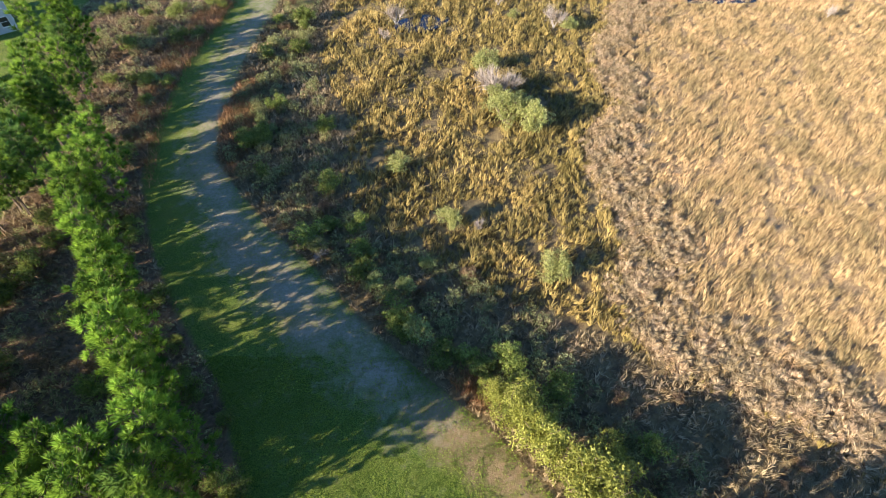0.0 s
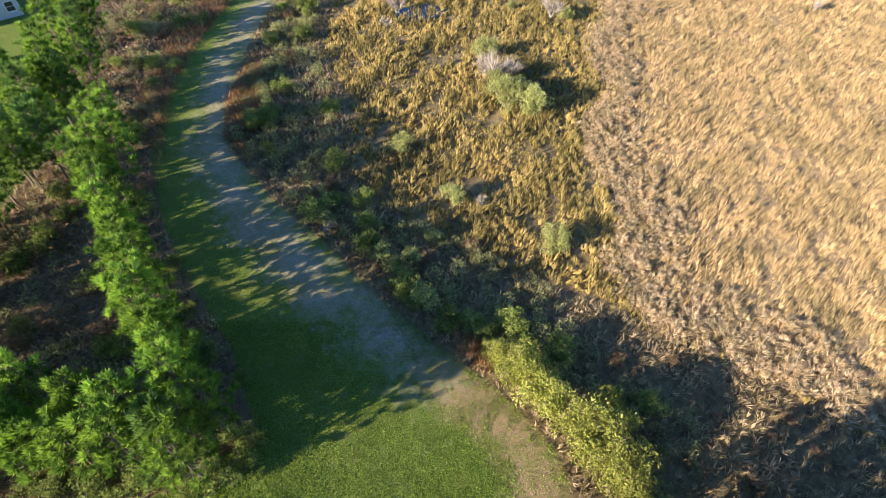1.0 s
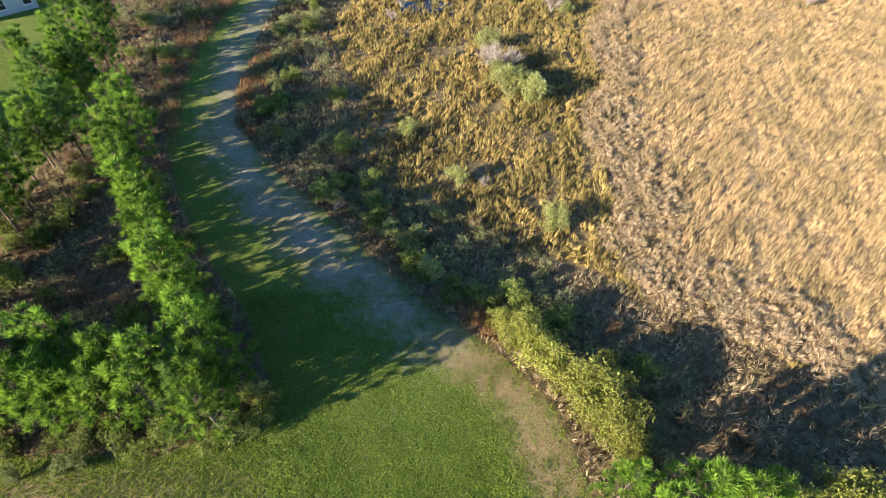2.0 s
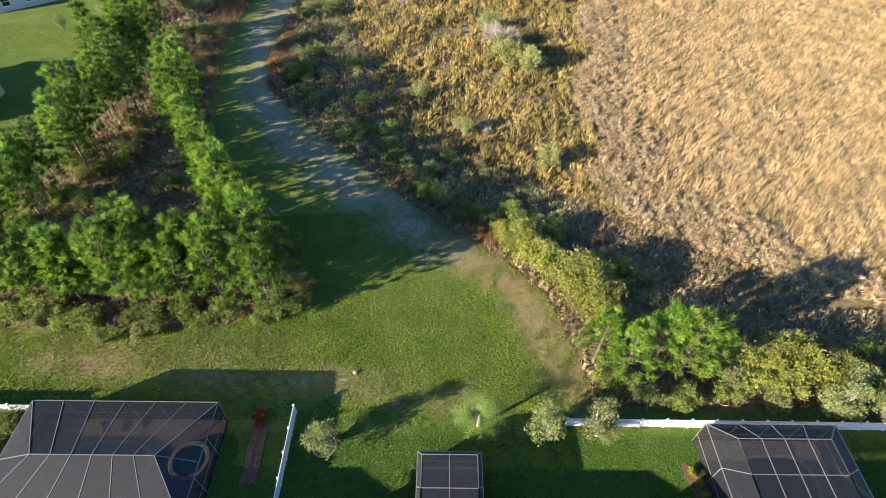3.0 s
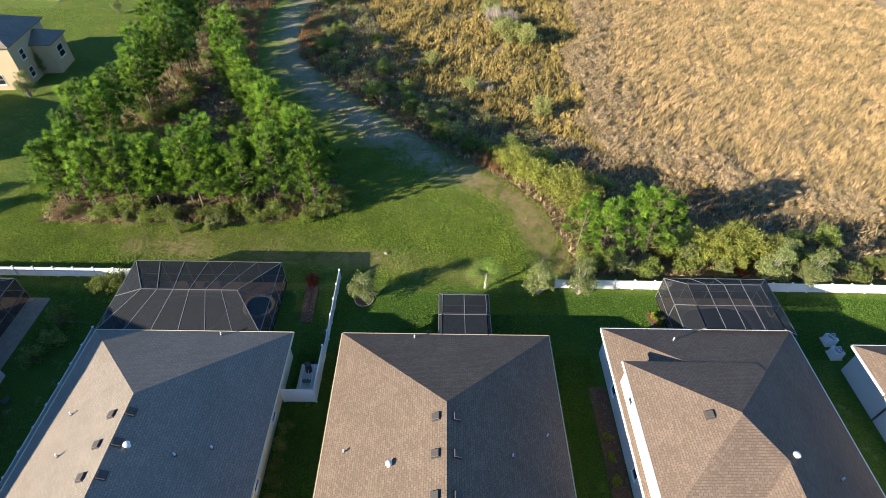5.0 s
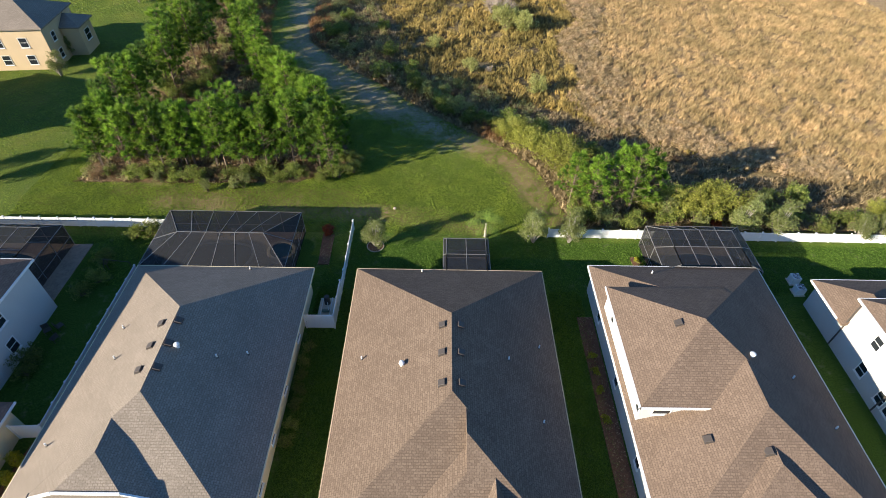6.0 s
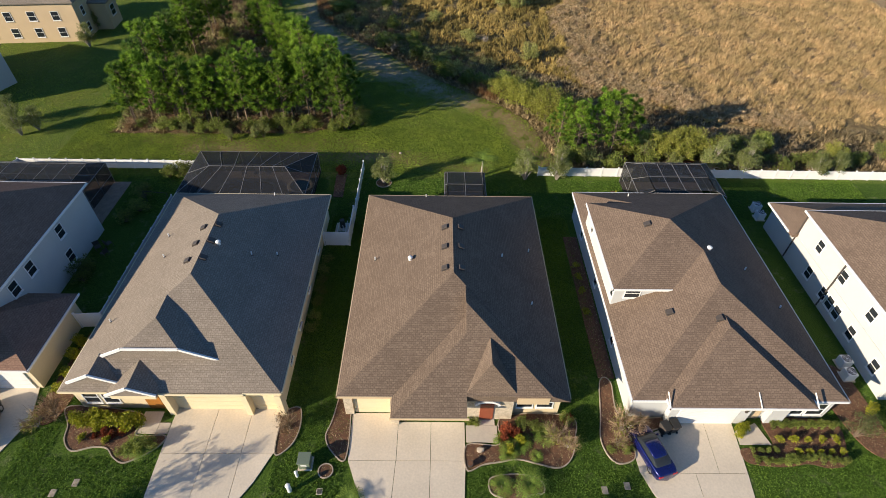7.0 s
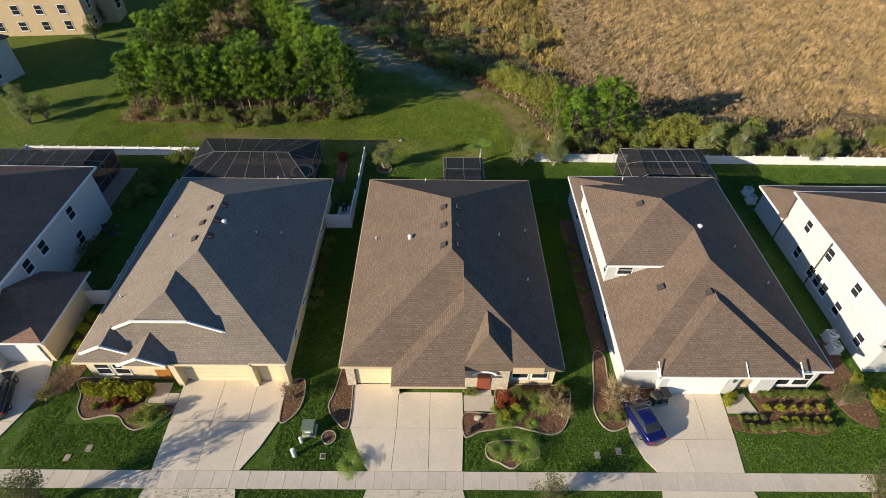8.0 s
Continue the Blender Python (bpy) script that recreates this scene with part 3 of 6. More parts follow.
def make_shrub(name, seed, radius, height, material, label, category, group, count=900, leaf=0.16, stems=6, bark=None, twiggy=0.0):
    """A many-stemmed shrub with a lobed crown of leaves."""
    r = np.random.RandomState(seed)
    ob = thing(name, 0, 0, -400, label, category, group)
    ORIGIN[ob.name] = Vector()
    lobes, rad, segs = [], [], []
    for j in range(stems + 8):
        a = r.uniform(0, 6.283)
        q = radius * r.uniform(0.1, 0.78)
        h = height * r.uniform(0.3, 0.86) * (1.08 - 0.4 * q / radius)
        c = np.array([math.cos(a) * q, math.sin(a) * q, h])
        lobes.append(c)
        rad.append(min(radius, height) * r.uniform(0.2, 0.38))
        mid = c * np.array([0.4, 0.4, 0.5]) + r.normal(0, 0.06, 3)
        segs += [((0.0, 0.0, -0.15), tuple(mid), 0.05, 0.035), (tuple(mid), tuple(c), 0.035, 0.012)]
        for k in range(1):
            segs.append((tuple(c), tuple(c + r.normal(0, 1, 3) * rad[-1] * 0.6), 0.014, 0.005))
    lobes.append(np.array([0, 0, height * 0.4]))
    rad.append(min(radius, height) * 0.42)
    part("branchwork", trunk_mesh(segs, 3), bark or BARK, ob)
    v, f = leaves(lobes, rad, count, leaf, seed, shell=0.35)
    v[:, 2] = np.maximum(v[:, 2], 0.02)
    mesh_part("crown", v, f, material, ob)
    return ob


def make_bare(name, seed, height, label, leaf_count=0, leaf_mat_=None, twig=None):
    """A leafless grey shrub: fans of fine twigs."""
    r = np.random.RandomState(seed)
    ob = thing(name, 0, 0, -400, label, "bare shrub", "bare shrubs")
    ORIGIN[ob.name] = Vector()
    segs, tips = [], []
    for j in range(9):
        a, s = r.uniform(0, 6.283), r.uniform(0.2, 0.75)
        d = np.array([math.cos(a) * s, math.sin(a) * s, 1.0])
        e = d * height * r.uniform(0.4, 0.55)
        segs.append(((0, 0, -0.1), tuple(e), 0.035, 0.018))
        tips += [(e, d)]
    part("branchwork", trunk_mesh(segs, 4), BARK_PALE, ob)
    p = np.array([t[0] for t in tips for _ in range(44)])
    g = np.array([t[1] for t in tips for _ in range(44)]) + r.normal(0, 0.55, (len(p), 3))
    g /= np.linalg.norm(g, axis=1)[:, None]
    start = p * r.uniform(0.55, 1.0, (len(p), 1))
    end = start + g * height * r.uniform(0.3, 0.55, (len(p), 1))
    side = np.cross(g, r.normal(size=g.shape))
    side = side / np.linalg.norm(side, axis=1)[:, None] * 0.016
    v = np.stack([start - side, start + side, end], 1).reshape(-1, 3)
    mesh_part("twig_spray", v, np.arange(len(v)).reshape(-1, 3), twig or TWIGS, ob, "bare twigs")
    if leaf_count:
        v, f = leaves([t[0] * 0.9 for t in tips], [height * 0.22] * len(tips), leaf_count, 0.12, seed)
        mesh_part("crown", v, f, leaf_mat_, ob)
    return ob


def plant(ob, x, y, turn=0.0, size=1.0, z=None, lean=0.0):
    m = pose(x, y, -0.05 if z is None else z, lean, 0, turn) @ Matrix.Diagonal((size, size, size, 1))
    c = copy_thing(ob, m)
    c.matrix_basis = m
    return c


def drop_models(obs):
    for ob in obs:
        for o in [*ob.children_recursive, ob]:
            bpy.data.objects.remove(o)


# ---- houses ----
def window(parent, side, u, at, z0, w, h, bars=2):
    """A framed window on a wall. side: outward direction; u: place along the wall; at: the wall's plane."""
    n = {"S": (0, -1), "N": (0, 1), "E": (1, 0), "W": (-1, 0)}[side]
    s = n[0] + n[1]

    def slab(u0, u1, d0, d1, za, zb):
        a, b = sorted((at + s * d0, at + s * d1))
        return box(u0, u1, a, b, za, zb) if n[0] == 0 else box(a, b, u0, u1, za, zb)

    bm = bmesh.new()
    for u0, u1, za, zb in ((u - w / 2 - 0.07, u - w / 2, z0 - 0.07, z0 + h + 0.07), (u + w / 2, u + w / 2 + 0.07, z0 - 0.07, z0 + h + 0.07), (u - w / 2, u + w / 2, z0 + h, z0 + h + 0.07), (u - w / 2, u + w / 2, z0 - 0.07, z0), (u - w / 2, u + w / 2, z0 + h / 2 - 0.025, z0 + h / 2 + 0.025)):
        a, b = sorted((at - s * 0.02, at + s * 0.05))
        box(u0, u1, a, b, za, zb, bm=bm) if n[0] == 0 else box(a, b, u0, u1, za, zb, bm=bm)
    frame_ = part("window", bm, WHITE_PAINT, parent, "white framed sash window")
    for k in range(2):
        part("pane", slab(u - w / 2 + 0.01, u + w / 2 - 0.01, -0.03, 0.02, z0 + k * h / 2 + 0.03 * k, z0 + (k + 1) * h / 2 - 0.03 * (1 - k)), GLASS_DARK, frame_)
    part("sill", slab(u - w / 2 - 0.1, u + w / 2 + 0.1, -0.01, 0.11, z0 - 0.14, z0 - 0.075), WHITE_PAINT, frame_)
    return frame_


def walls(parent, x0, x1, y0, y1, z1, material, z0=-0.1, thick=0.25, label=""):
    for a in ((x0, x1, y0, y0 + thick), (x0, x1, y1 - thick, y1), (x0, x0 + thick, y0 + thick, y1 - thick), (x1 - thick, x1, y0 + thick, y1 - thick)):
        part("wall", box(*a, z0, z1), material, parent, label)


def fascia(parent, a, b, z, material, h=0.17, w=0.1):
    """A gutter board along an eave from a to b."""
    bm = bmesh.new()
    x0, x1, y0, y1 = min(a[0], b[0]) - w / 2, max(a[0], b[0]) + w / 2, min(a[1], b[1]) - w / 2, max(a[1], b[1]) + w / 2
    box(x0, x1, y0, y1, z - h + 0.01, z + 0.035, 0.015, bm)
    part("gutter", bm, material, parent)


def rake(parent, a, b, material, w=0.12, h=0.22):
    part("rake_board", beam(a, b, w, h), material, parent)


def garage_door(parent, x0, x1, y, h=2.15, rows=4, material=None):
    bm = bmesh.new()
    for k in range(rows):
        box(x0, x1, y - 0.05, y + 0.04, k * h / rows + 0.012, (k + 1) * h / rows - 0.012, 0.012, bm)
    part("garage_door", bm, material or WHITE_PAINT, parent, "panelled pale garage door")


def roof_vent(x, y, z, face, kind="slant"):
    """A low louvred box vent or a pipe on a roof. face: W or E slope."""
    s = {"W": 1, "E": -1}[face]
    p = 0.5
    if kind == "slant":
        ob = thing("roof_vent", x, y, z, "dark metal box vent on a shingle roof", "roof vent", "roof vents")
        bm = box(-0.26, 0.26, -0.24, 0.24, 0.03, 0.15, 0.03)
        bm.transform(Matrix.Rotation(-s * math.atan(p), 4, "Y"))
        bm.transform(Matrix.Translation((x, y, z)))
        hood = part("hood", bm, VENT_MAT, ob)
        bm = box(-0.31, 0.31, -0.29, 0.29, -0.02, 0.03)
        bm.transform(Matrix.Rotation(-s * math.atan(p), 4, "Y"))
        bm.transform(Matrix.Translation((x, y, z)))
        part("flange", bm, VENT_MAT, ob)
    elif kind == "pipe":
        ob = thing("vent_pipe", x, y, z, "short pale vent pipe through a shingle roof", "vent pipe", "vent pipes")
        part("pipe", tube((x, y, z - 0.15), (x, y, z + 0.35), 0.06), PIPE_WHITE, ob)
        part("collar", tube((x, y, z - 0.1), (x, y, z + 0.07), 0.15, 0.08), VENT_MAT, ob)
    else:
        ob = thing("roof_turbine", x, y, z, "round white turbine vent on a shingle roof", "roof vent", "roof vents")
        part("neck", tube((x, y, z - 0.2), (x, y, z + 0.15), 0.15), PIPE_WHITE, ob)
        bm = bmesh.new()
        bmesh.ops.create_uvsphere(bm, u_segments=14, v_segments=8, radius=0.22, matrix=Matrix.Translation((x, y, z + 0.26)) @ Matrix.Diagonal((1, 1, 0.62, 1)))
        part("dome", bm, PIPE_WHITE, ob)
    return ob


def roof_on(x, y, x0, x1, y0, y1, e, p=0.5):
    return e + p * min(x - x0, x1 - x, y - y0, y1 - y)


P = 0.5
PF = 0.5


def house_mid():
    h = thing("house", -2.3, -17, 0, "one-storey stucco house with a brown hipped shingle roof", "house", "row of houses")
    x0, x1, y0, y1, e = -10.7, 6.08, -28.3, -5.0, 2.85
    walls(h, x0 + 0.45, x1 - 0.45, y0 + 0.45, y1 - 0.45, e - 0.1, STUCCO_CREAM)
    walls(h, -6.3, -1.5, -28.3, -27.2, e - 0.1, STONE, label="pale stone veneer wall")
    walls(h, -1.38, 2.05, -28.4, -26.0, 3.42, STONE, label="pale stone veneer wall")
    part("roof", hip(x0, x1, y0, y1, e, front=PF), ROOF_TAN, h)
    # the garage wing: its slope runs up to the east face of the main roof
    part("roof", convex([((0, -29.95, e), Vector((0, -PF, 1)).normalized()), ((-6.75, 0, e), Vector((-P, 0, 1)).normalized()), ((x1 - 0.05, 0, e), Vector((P, 0, 1)).normalized())], (-6.75, -29.95, e - 0.18), (-1.4, -20, 9)), ROOF_TAN, h)
    part("roof", convex([((0, -29.95, e), Vector((0, -PF, 1)).normalized()), ((x1 - 0.05, 0, e), Vector((P, 0, 1)).normalized())], (-1.4, -28.6, e), (x1, -20, 9)), ROOF_TAN, h)
    part("wall", box(2.2, 4.5, -28.66, -28.57, e - 0.25, e + 0.5), STUCCO_TAN, h, "tan fascia board")
    part("roof", hip(-1.55, 2.25, -28.5, -21.5, 3.5, 1.0, "SEW", drop=0.12, front=1.4), ROOF_TAN, h)
    for a, b in (((x0, y1), (x1, y1)), ((x0, y0), (x0, y1)), ((x1, y0), (x1, y1)), ((x0, y0), (-6.75, y0)), ((2.3, y0), (x1, y0)), ((-6.75, -29.95), (-1.3, -29.95))):
        fascia(h, a, b, e - 0.02, STUCCO_TAN)
    garage_door(h, -6.05, -1.75, -28.33)
    garage_door(h, -9.6, -6.9, y0 + 0.43, material=STUCCO_CREAM)
    part("wall", box(-10.35, -9.7, y0 + 0.2, y0 + 0.5, -0.1, e - 0.2), STONE, h, "pale stone veneer pier")
    part("wall", box(-6.85, -6.3, -28.9, y0 + 0.5, -0.1, e - 0.2), STONE, h, "pale stone veneer pier")
    part("door", box(-0.35, 0.65, -28.47, -28.39, 0.02, 2.2, 0.01), DOOR_RED, h, "dark red front door")
    arch = bmesh.new()
    for k in range(10):
        a0, a1 = math.pi * k / 10, math.pi * (k + 1) / 10
        beam((0.15 + 0.85 * math.cos(a0), -28.5, 2.2 + 0.5 * math.sin(a0)), (0.15 + 0.85 * math.cos(a1), -28.5, 2.2 + 0.5 * math.sin(a1)), 0.2, 0.2, arch)
    part("arch", arch, WHITE_PAINT, h, "white arched door surround")
    for u in (3.0, 4.5):
        window(h, "S", u, y0 + 0.45, 0.9, 1.15, 1.35)
    for y in (-10, -15, -20):
        window(h, "E", y, x1 - 0.45, 1.0, 0.9, 1.2)
    for y in (-14.28, -16.69, -19.14):
        for s, f in ((-0.66, "W"), (0.66, "E")):
            roof_vent(-2.31 + s, y, roof_on(-2.31 + s, y, x0, x1, y0, y1, e), f)
    for x, y, f, k in ((-5.86, -16.8, "W", "turbine"), (-9.05, -15.3, "W", "pipe"), (-4.8, -5.6, "W", "pipe"), (1.94, -16.0, "E", "pipe"), (4.1, -20.4, "E", "pipe"), (4.6, -14.0, "E", "pipe")):
        roof_vent(x, y, roof_on(x, y, x0, x1, y0, y1, e), f, k)


def house_left():
    h = thing("house", -22.6, -17, 0, "one-storey cream stucco house with a grey hipped shingle roof", "house", "row of houses")
    x0, x1, y0, y1, e = -30.6, -14.65, -28.1, -5.0, 2.85
    walls(h, x0 + 0.45, x1 - 0.45, y0 + 0.45, y1 - 0.45, e - 0.1, STUCCO_CREAM)
    part("roof", hip(x0, x1, y0, y1, e, front=PF), ROOF_GREY, h)
    # west wing with a clipped gable
    part("roof", hip(x0, -17.6, -25.9, -15, e - 0.012, slopes="EW", drop=0, extra=[((0, -24.0, 6.03), (0, -P, 1))]), ROOF_GREY, h)
    part("wall", convex([((x0 + 0.4, 0, e - 0.12), Vector((-P, 0, 1)).normalized()), ((-18.0, 0, e - 0.12), Vector((P, 0, 1)).normalized()), ((0, 0, 4.98), Vector((0, 0, 1)))], (-27.9, -25.8, 2.6), (-17.2, -25.55, 9)), STUCCO_CREAM, h, "cream gable wall")
    for a, b in ((-27.9, -26.14), (-26.14, -22.06), (-22.06, -19.4)):
        rake(h, (a, -25.96, e + P * min(a - x0, -17.6 - a)), (b, -25.96, e + P * min(b - x0, -17.6 - b)), WHITE_PAINT)
    # window gable and entry gable
    part("roof", hip(-30.1, -26.3, -27.5, -25.6, 3.15, slopes="EW", drop=0.12), ROOF_GREY, h)
    part("roof", hip(-27.0, -23.4, -28.4, -25.0, 3.0, slopes="EW", drop=0.12), ROOF_GREY, h)
    for xm, y, ze, half in ((-28.2, -27.55, 3.15, 1.9), (-25.2, -28.45, 3.0, 1.8)):
        rake(h, (xm - half, y, ze), (xm, y, ze + half * P), WHITE_PAINT)
        rake(h, (xm, y, ze + half * P), (xm + half, y, ze), WHITE_PAINT)
        part("wall", convex([((xm - half, 0, ze - 0.1), Vector((-P, 0, 1)).normalized()), ((xm + half, 0, ze - 0.1), Vector((P, 0, 1)).normalized())], (xm - half + 0.2, y + 0.1, 2.4), (xm + half - 0.2, y + 0.35, 9)), STUCCO_CREAM, h, "cream gable wall")
    for a, b in (((x0, y1), (x1, y1)), ((x0, y0), (x0, y1)), ((x1, y0), (x1, y1)), ((x0, y0), (-26.9, y0)), ((-23.4, y0 - 0.1), (-17.4, y0 - 0.1)), ((-17.4, y0), (x1, y0))):
        fascia(h, a, b, e - 0.02, STUCCO_CREAM)
    garage_door(h, -22.6, -17.9, y0 + 0.42, material=STUCCO_CREAM)
    garage_door(h, -17.0, -15.3, y0 + 0.42, material=STUCCO_CREAM)
    for x in (-23.2, -17.45, -15.0):
        part("wall", box(x - 0.22, x + 0.22, y0 - 0.15, y0 + 0.5, -0.1, e - 0.15), STUCCO_CREAM, h, "cream stucco pier")
    part("door", box(-25.1, -24.0, y0 + 0.36, y0 + 0.43, 0.02, 2.15, 0.01), DOOR_ORANGE, h, "orange-brown front door")
    for u in (-29.0, -27.6):
        window(h, "S", u, y0 + 0.45, 0.8, 1.05, 1.4)
    for y in (-11.5, -16.5, -20.5, -24):
        window(h, "E", y, x1 - 0.45, 1.0, 0.8, 1.2)
    for y in (-14.2, -16.2, -18.2):
        for s, f in ((-0.98, "W"), (0.38, "E")):
            roof_vent(-22.7 + s, y, roof_on(-22.7 + s, y, x0, x1, y0, y1, e), f)
    for x, y, f, k in ((-21.73, -16.3, "E", "turbine"), (-19.28, -16.3, "E", "pipe"), (-17.5, -15.4, "E", "pipe"), (-27.7, -13.2, "W", "pipe"), (-26.8, -16.3, "W", "pipe"), (-29.0, -22.4, "W", "pipe"), (-20.2, -5.6, "E", "pipe")):
        roof_vent(x, y, roof_on(x, y, x0, x1, y0, y1, e), f, k)


def house_right():
    h = thing("house", 18.2, -17, 0, "two-storey white stucco house with a brown hipped shingle roof", "house", "row of houses")
    x0, x1, y0, y1, e = 10.45, 26.1, -28.5, -4.25, 2.95
    walls(h, x0 + 0.4, x1 - 0.4, y0 + 0.4, y1 - 0.4, e - 0.1, STUCCO_WHITE)
    part("roof", hip(x0, x1, y0, y1, e, front=PF), ROOF_BROWN, h)
    ue, ux, uy0, uy1 = 5.35, 10.5, -20.0, -9.05
    walls(h, ux + 0.3, 15.9, uy0 + 0.3, uy1 - 0.3, ue - 0.08, STUCCO_WHITE, z0=2.6)
    part("roof", convex([((ux, 0, ue), Vector((-P, 0, 1)).normalized()), ((x1, 0, e + 0.03), Vector((P, 0, 1)).normalized()), ((0, uy0, ue), Vector((0, -P, 1)).normalized()), ((0, y1, e + 0.02), Vector((0, P, 1)).normalized())], (ux, uy0, ue - 0.16), (20.3, uy1 + 0.05, 12)), ROOF_BROWN, h)
    part("roof", hip(12.9, 23.4, -29.2, -20, e + 0.22, slopes="SEW", front=PF), ROOF_BROWN, h)
    part("wall", box(13.55, 19.5, -28.6, y0 + 0.38, -0.1, e - 0.15), STUCCO_WHITE, h)
    part("wall", box(21.0, 22.3, -28.6, y0 + 0.38, -0.1, e - 0.15), STUCCO_WHITE, h)
    part("wall", box(19.5, 21.0, -28.6, -28.3, 2.35, e - 0.15), STUCCO_WHITE, h)
    garage_door(h, 14.2, 18.6, -28.6)
    part("wall_lamp", box(18.95, 19.1, -28.74, -28.6, 1.7, 2.0, 0.02), VENT_MAT, h, "small dark wall lantern")
    for a, b in (((x0, y1), (x1, y1)), ((x0, y0), (x0, y1)), ((x1, y0), (x1, y1)), ((x0, y0), (12.9, y0)), ((23.4, y0), (x1, y0))):
        fascia(h, a, b, e - 0.02, WHITE_PAINT)
    for a, b in (((12.9, -29.2), (23.4, -29.2)), ((12.9, -29.2), (12.9, y0)), ((23.4, -29.2), (23.4, y0))):
        fascia(h, a, b, e + 0.2, WHITE_PAINT)
    for x in (12.9, 19.35, 23.4):
        rake(h, (x, -29.2, e + 0.24), (x, -28.2, e + 0.24 + 1.0 * PF), WHITE_PAINT, 0.05, 0.1)
    for a, b in (((ux, uy0), (ux, uy1)), ((ux, uy0), (15.9, uy0))):
        fascia(h, a, b, ue - 0.02, WHITE_PAINT)
    window(h, "S", 12.3, uy0 + 0.3, 4.1, 1.2, 0.95)
    for y in (-11.5, -19.3):
        window(h, "W", y, ux + 0.3, 3.9, 0.55, 1.0)
    for y in (-9.0, -15.5, -22.0):
        window(h, "W", y, x0 + 0.4, 1.0, 0.7, 1.3)
    for u in (23.2, 24.7):
        window(h, "S", u, y0 + 0.4, 0.6, 1.2, 1.4)
    part("door", box(19.7, 20.7, y0 + 0.30, y0 + 0.38, 0.02, 2.15, 0.01), STUCCO_TAN, h, "tan front door")
    roof_vent(14.3, -14.2, ue + P * (14.3 - ux), "W")
    for x, y in ((14.5, -22.0), (17.7, -23.1)):
        roof_vent(x, y, roof_on(x, y, x0, x1, y0, y1, e), "W")
    for x, y, k in ((19.0, -16.5, "turbine"), (22.4, -17.2, "pipe"), (24.2, -20.6, "pipe"), (15.6, -6.0, "pipe")):
        roof_vent(x, y, roof_on(x, y, x0, x1, y0, y1, e), "E", k)


def house_far_left():
    h = thing("house", -45, -17, 0, "two-storey cream stucco house with a reddish shingle roof", "house", "row of houses")
    walls(h, -54, -37.9, -27, -7.6, 5.6, STUCCO_WHITE)
    part("roof", hip(-54.5, -37.4, -27.5, -7.2, 5.7), ROOF_RED, h)
    walls(h, -40, -34.1, -26.0, -19.2, 2.75, STUCCO_CREAM)
    part("roof", hip(-42, -33.7, -26.4, -18.8, 2.85, slopes="NSE"), ROOF_RED, h)
    for a, b in (((-37.4, -27.5), (-37.4, -7.2)), ((-54.5, -7.2), (-37.4, -7.2))):
        fascia(h, a, b, 5.68, WHITE_PAINT)
    for a, b in (((-33.7, -26.4), (-33.7, -18.8)), ((-42, -26.4), (-33.7, -26.4))):
        fascia(h, a, b, 2.83, WHITE_PAINT)
    for y, z in ((-12.5, 3.6), (-17.2, 3.6), (-19.5, 3.6), (-13.0, 1.0)):
        window(h, "E", y, -37.9, z, 0.9, 1.2)
    garage_door(h, -39.5, -34.6, -26.04)


def house_far_right():
    h = thing("house", 38, -17, 0, "two-storey white stucco house with a brown shingle roof", "house", "row of houses")
    walls(h, 31.0, 46, -26.5, -6.0, 2.85, STUCCO_WHITE)
    walls(h, 31.05, 46, -26, -10.6, 5.6, STUCCO_WHITE, z0=2.8)
    part("roof", hip(30.5, 46.5, -14.5, -5.6, 2.95, slopes="NEW", extra=[((0, -10.7, 0), (0, -1, 0))]), ROOF_BROWN, h)
    part("roof", hip(30.7, 46.5, -26.4, -10.2, 5.7), ROOF_BROWN, h)
    for a, b in (((30.5, -10.0), (30.5, -5.6)), ((30.5, -5.6), (46.5, -5.6))):
        fascia(h, a, b, 2.93, WHITE_PAINT)
    for a, b in (((30.7, -26.4), (30.7, -10.2)), ((30.7, -10.2), (46.5, -10.2))):
        fascia(h, a, b, 5.68, WHITE_PAINT)
    for y, z in ((-13.6, 3.7), (-17.4, 3.7), (-21.5, 3.7), (-14.2, 1.0), (-16.8, 1.0), (-17.9, 1.0), (-19.0, 1.0), (-21.2, 1.0), (-24.5, 1.0)):
        window(h, "W", y, 31.0 if z < 2 else 31.05, z, 0.8, 1.1)
    part("downpipe", beam((30.9, -10.6, 0.1), (30.9, -10.6, 5.5), 0.09), VENT_MAT, h)
    part("downpipe", beam((30.9, -17.0, 0.1), (30.9, -17.0, 5.5), 0.09), VENT_MAT, h)


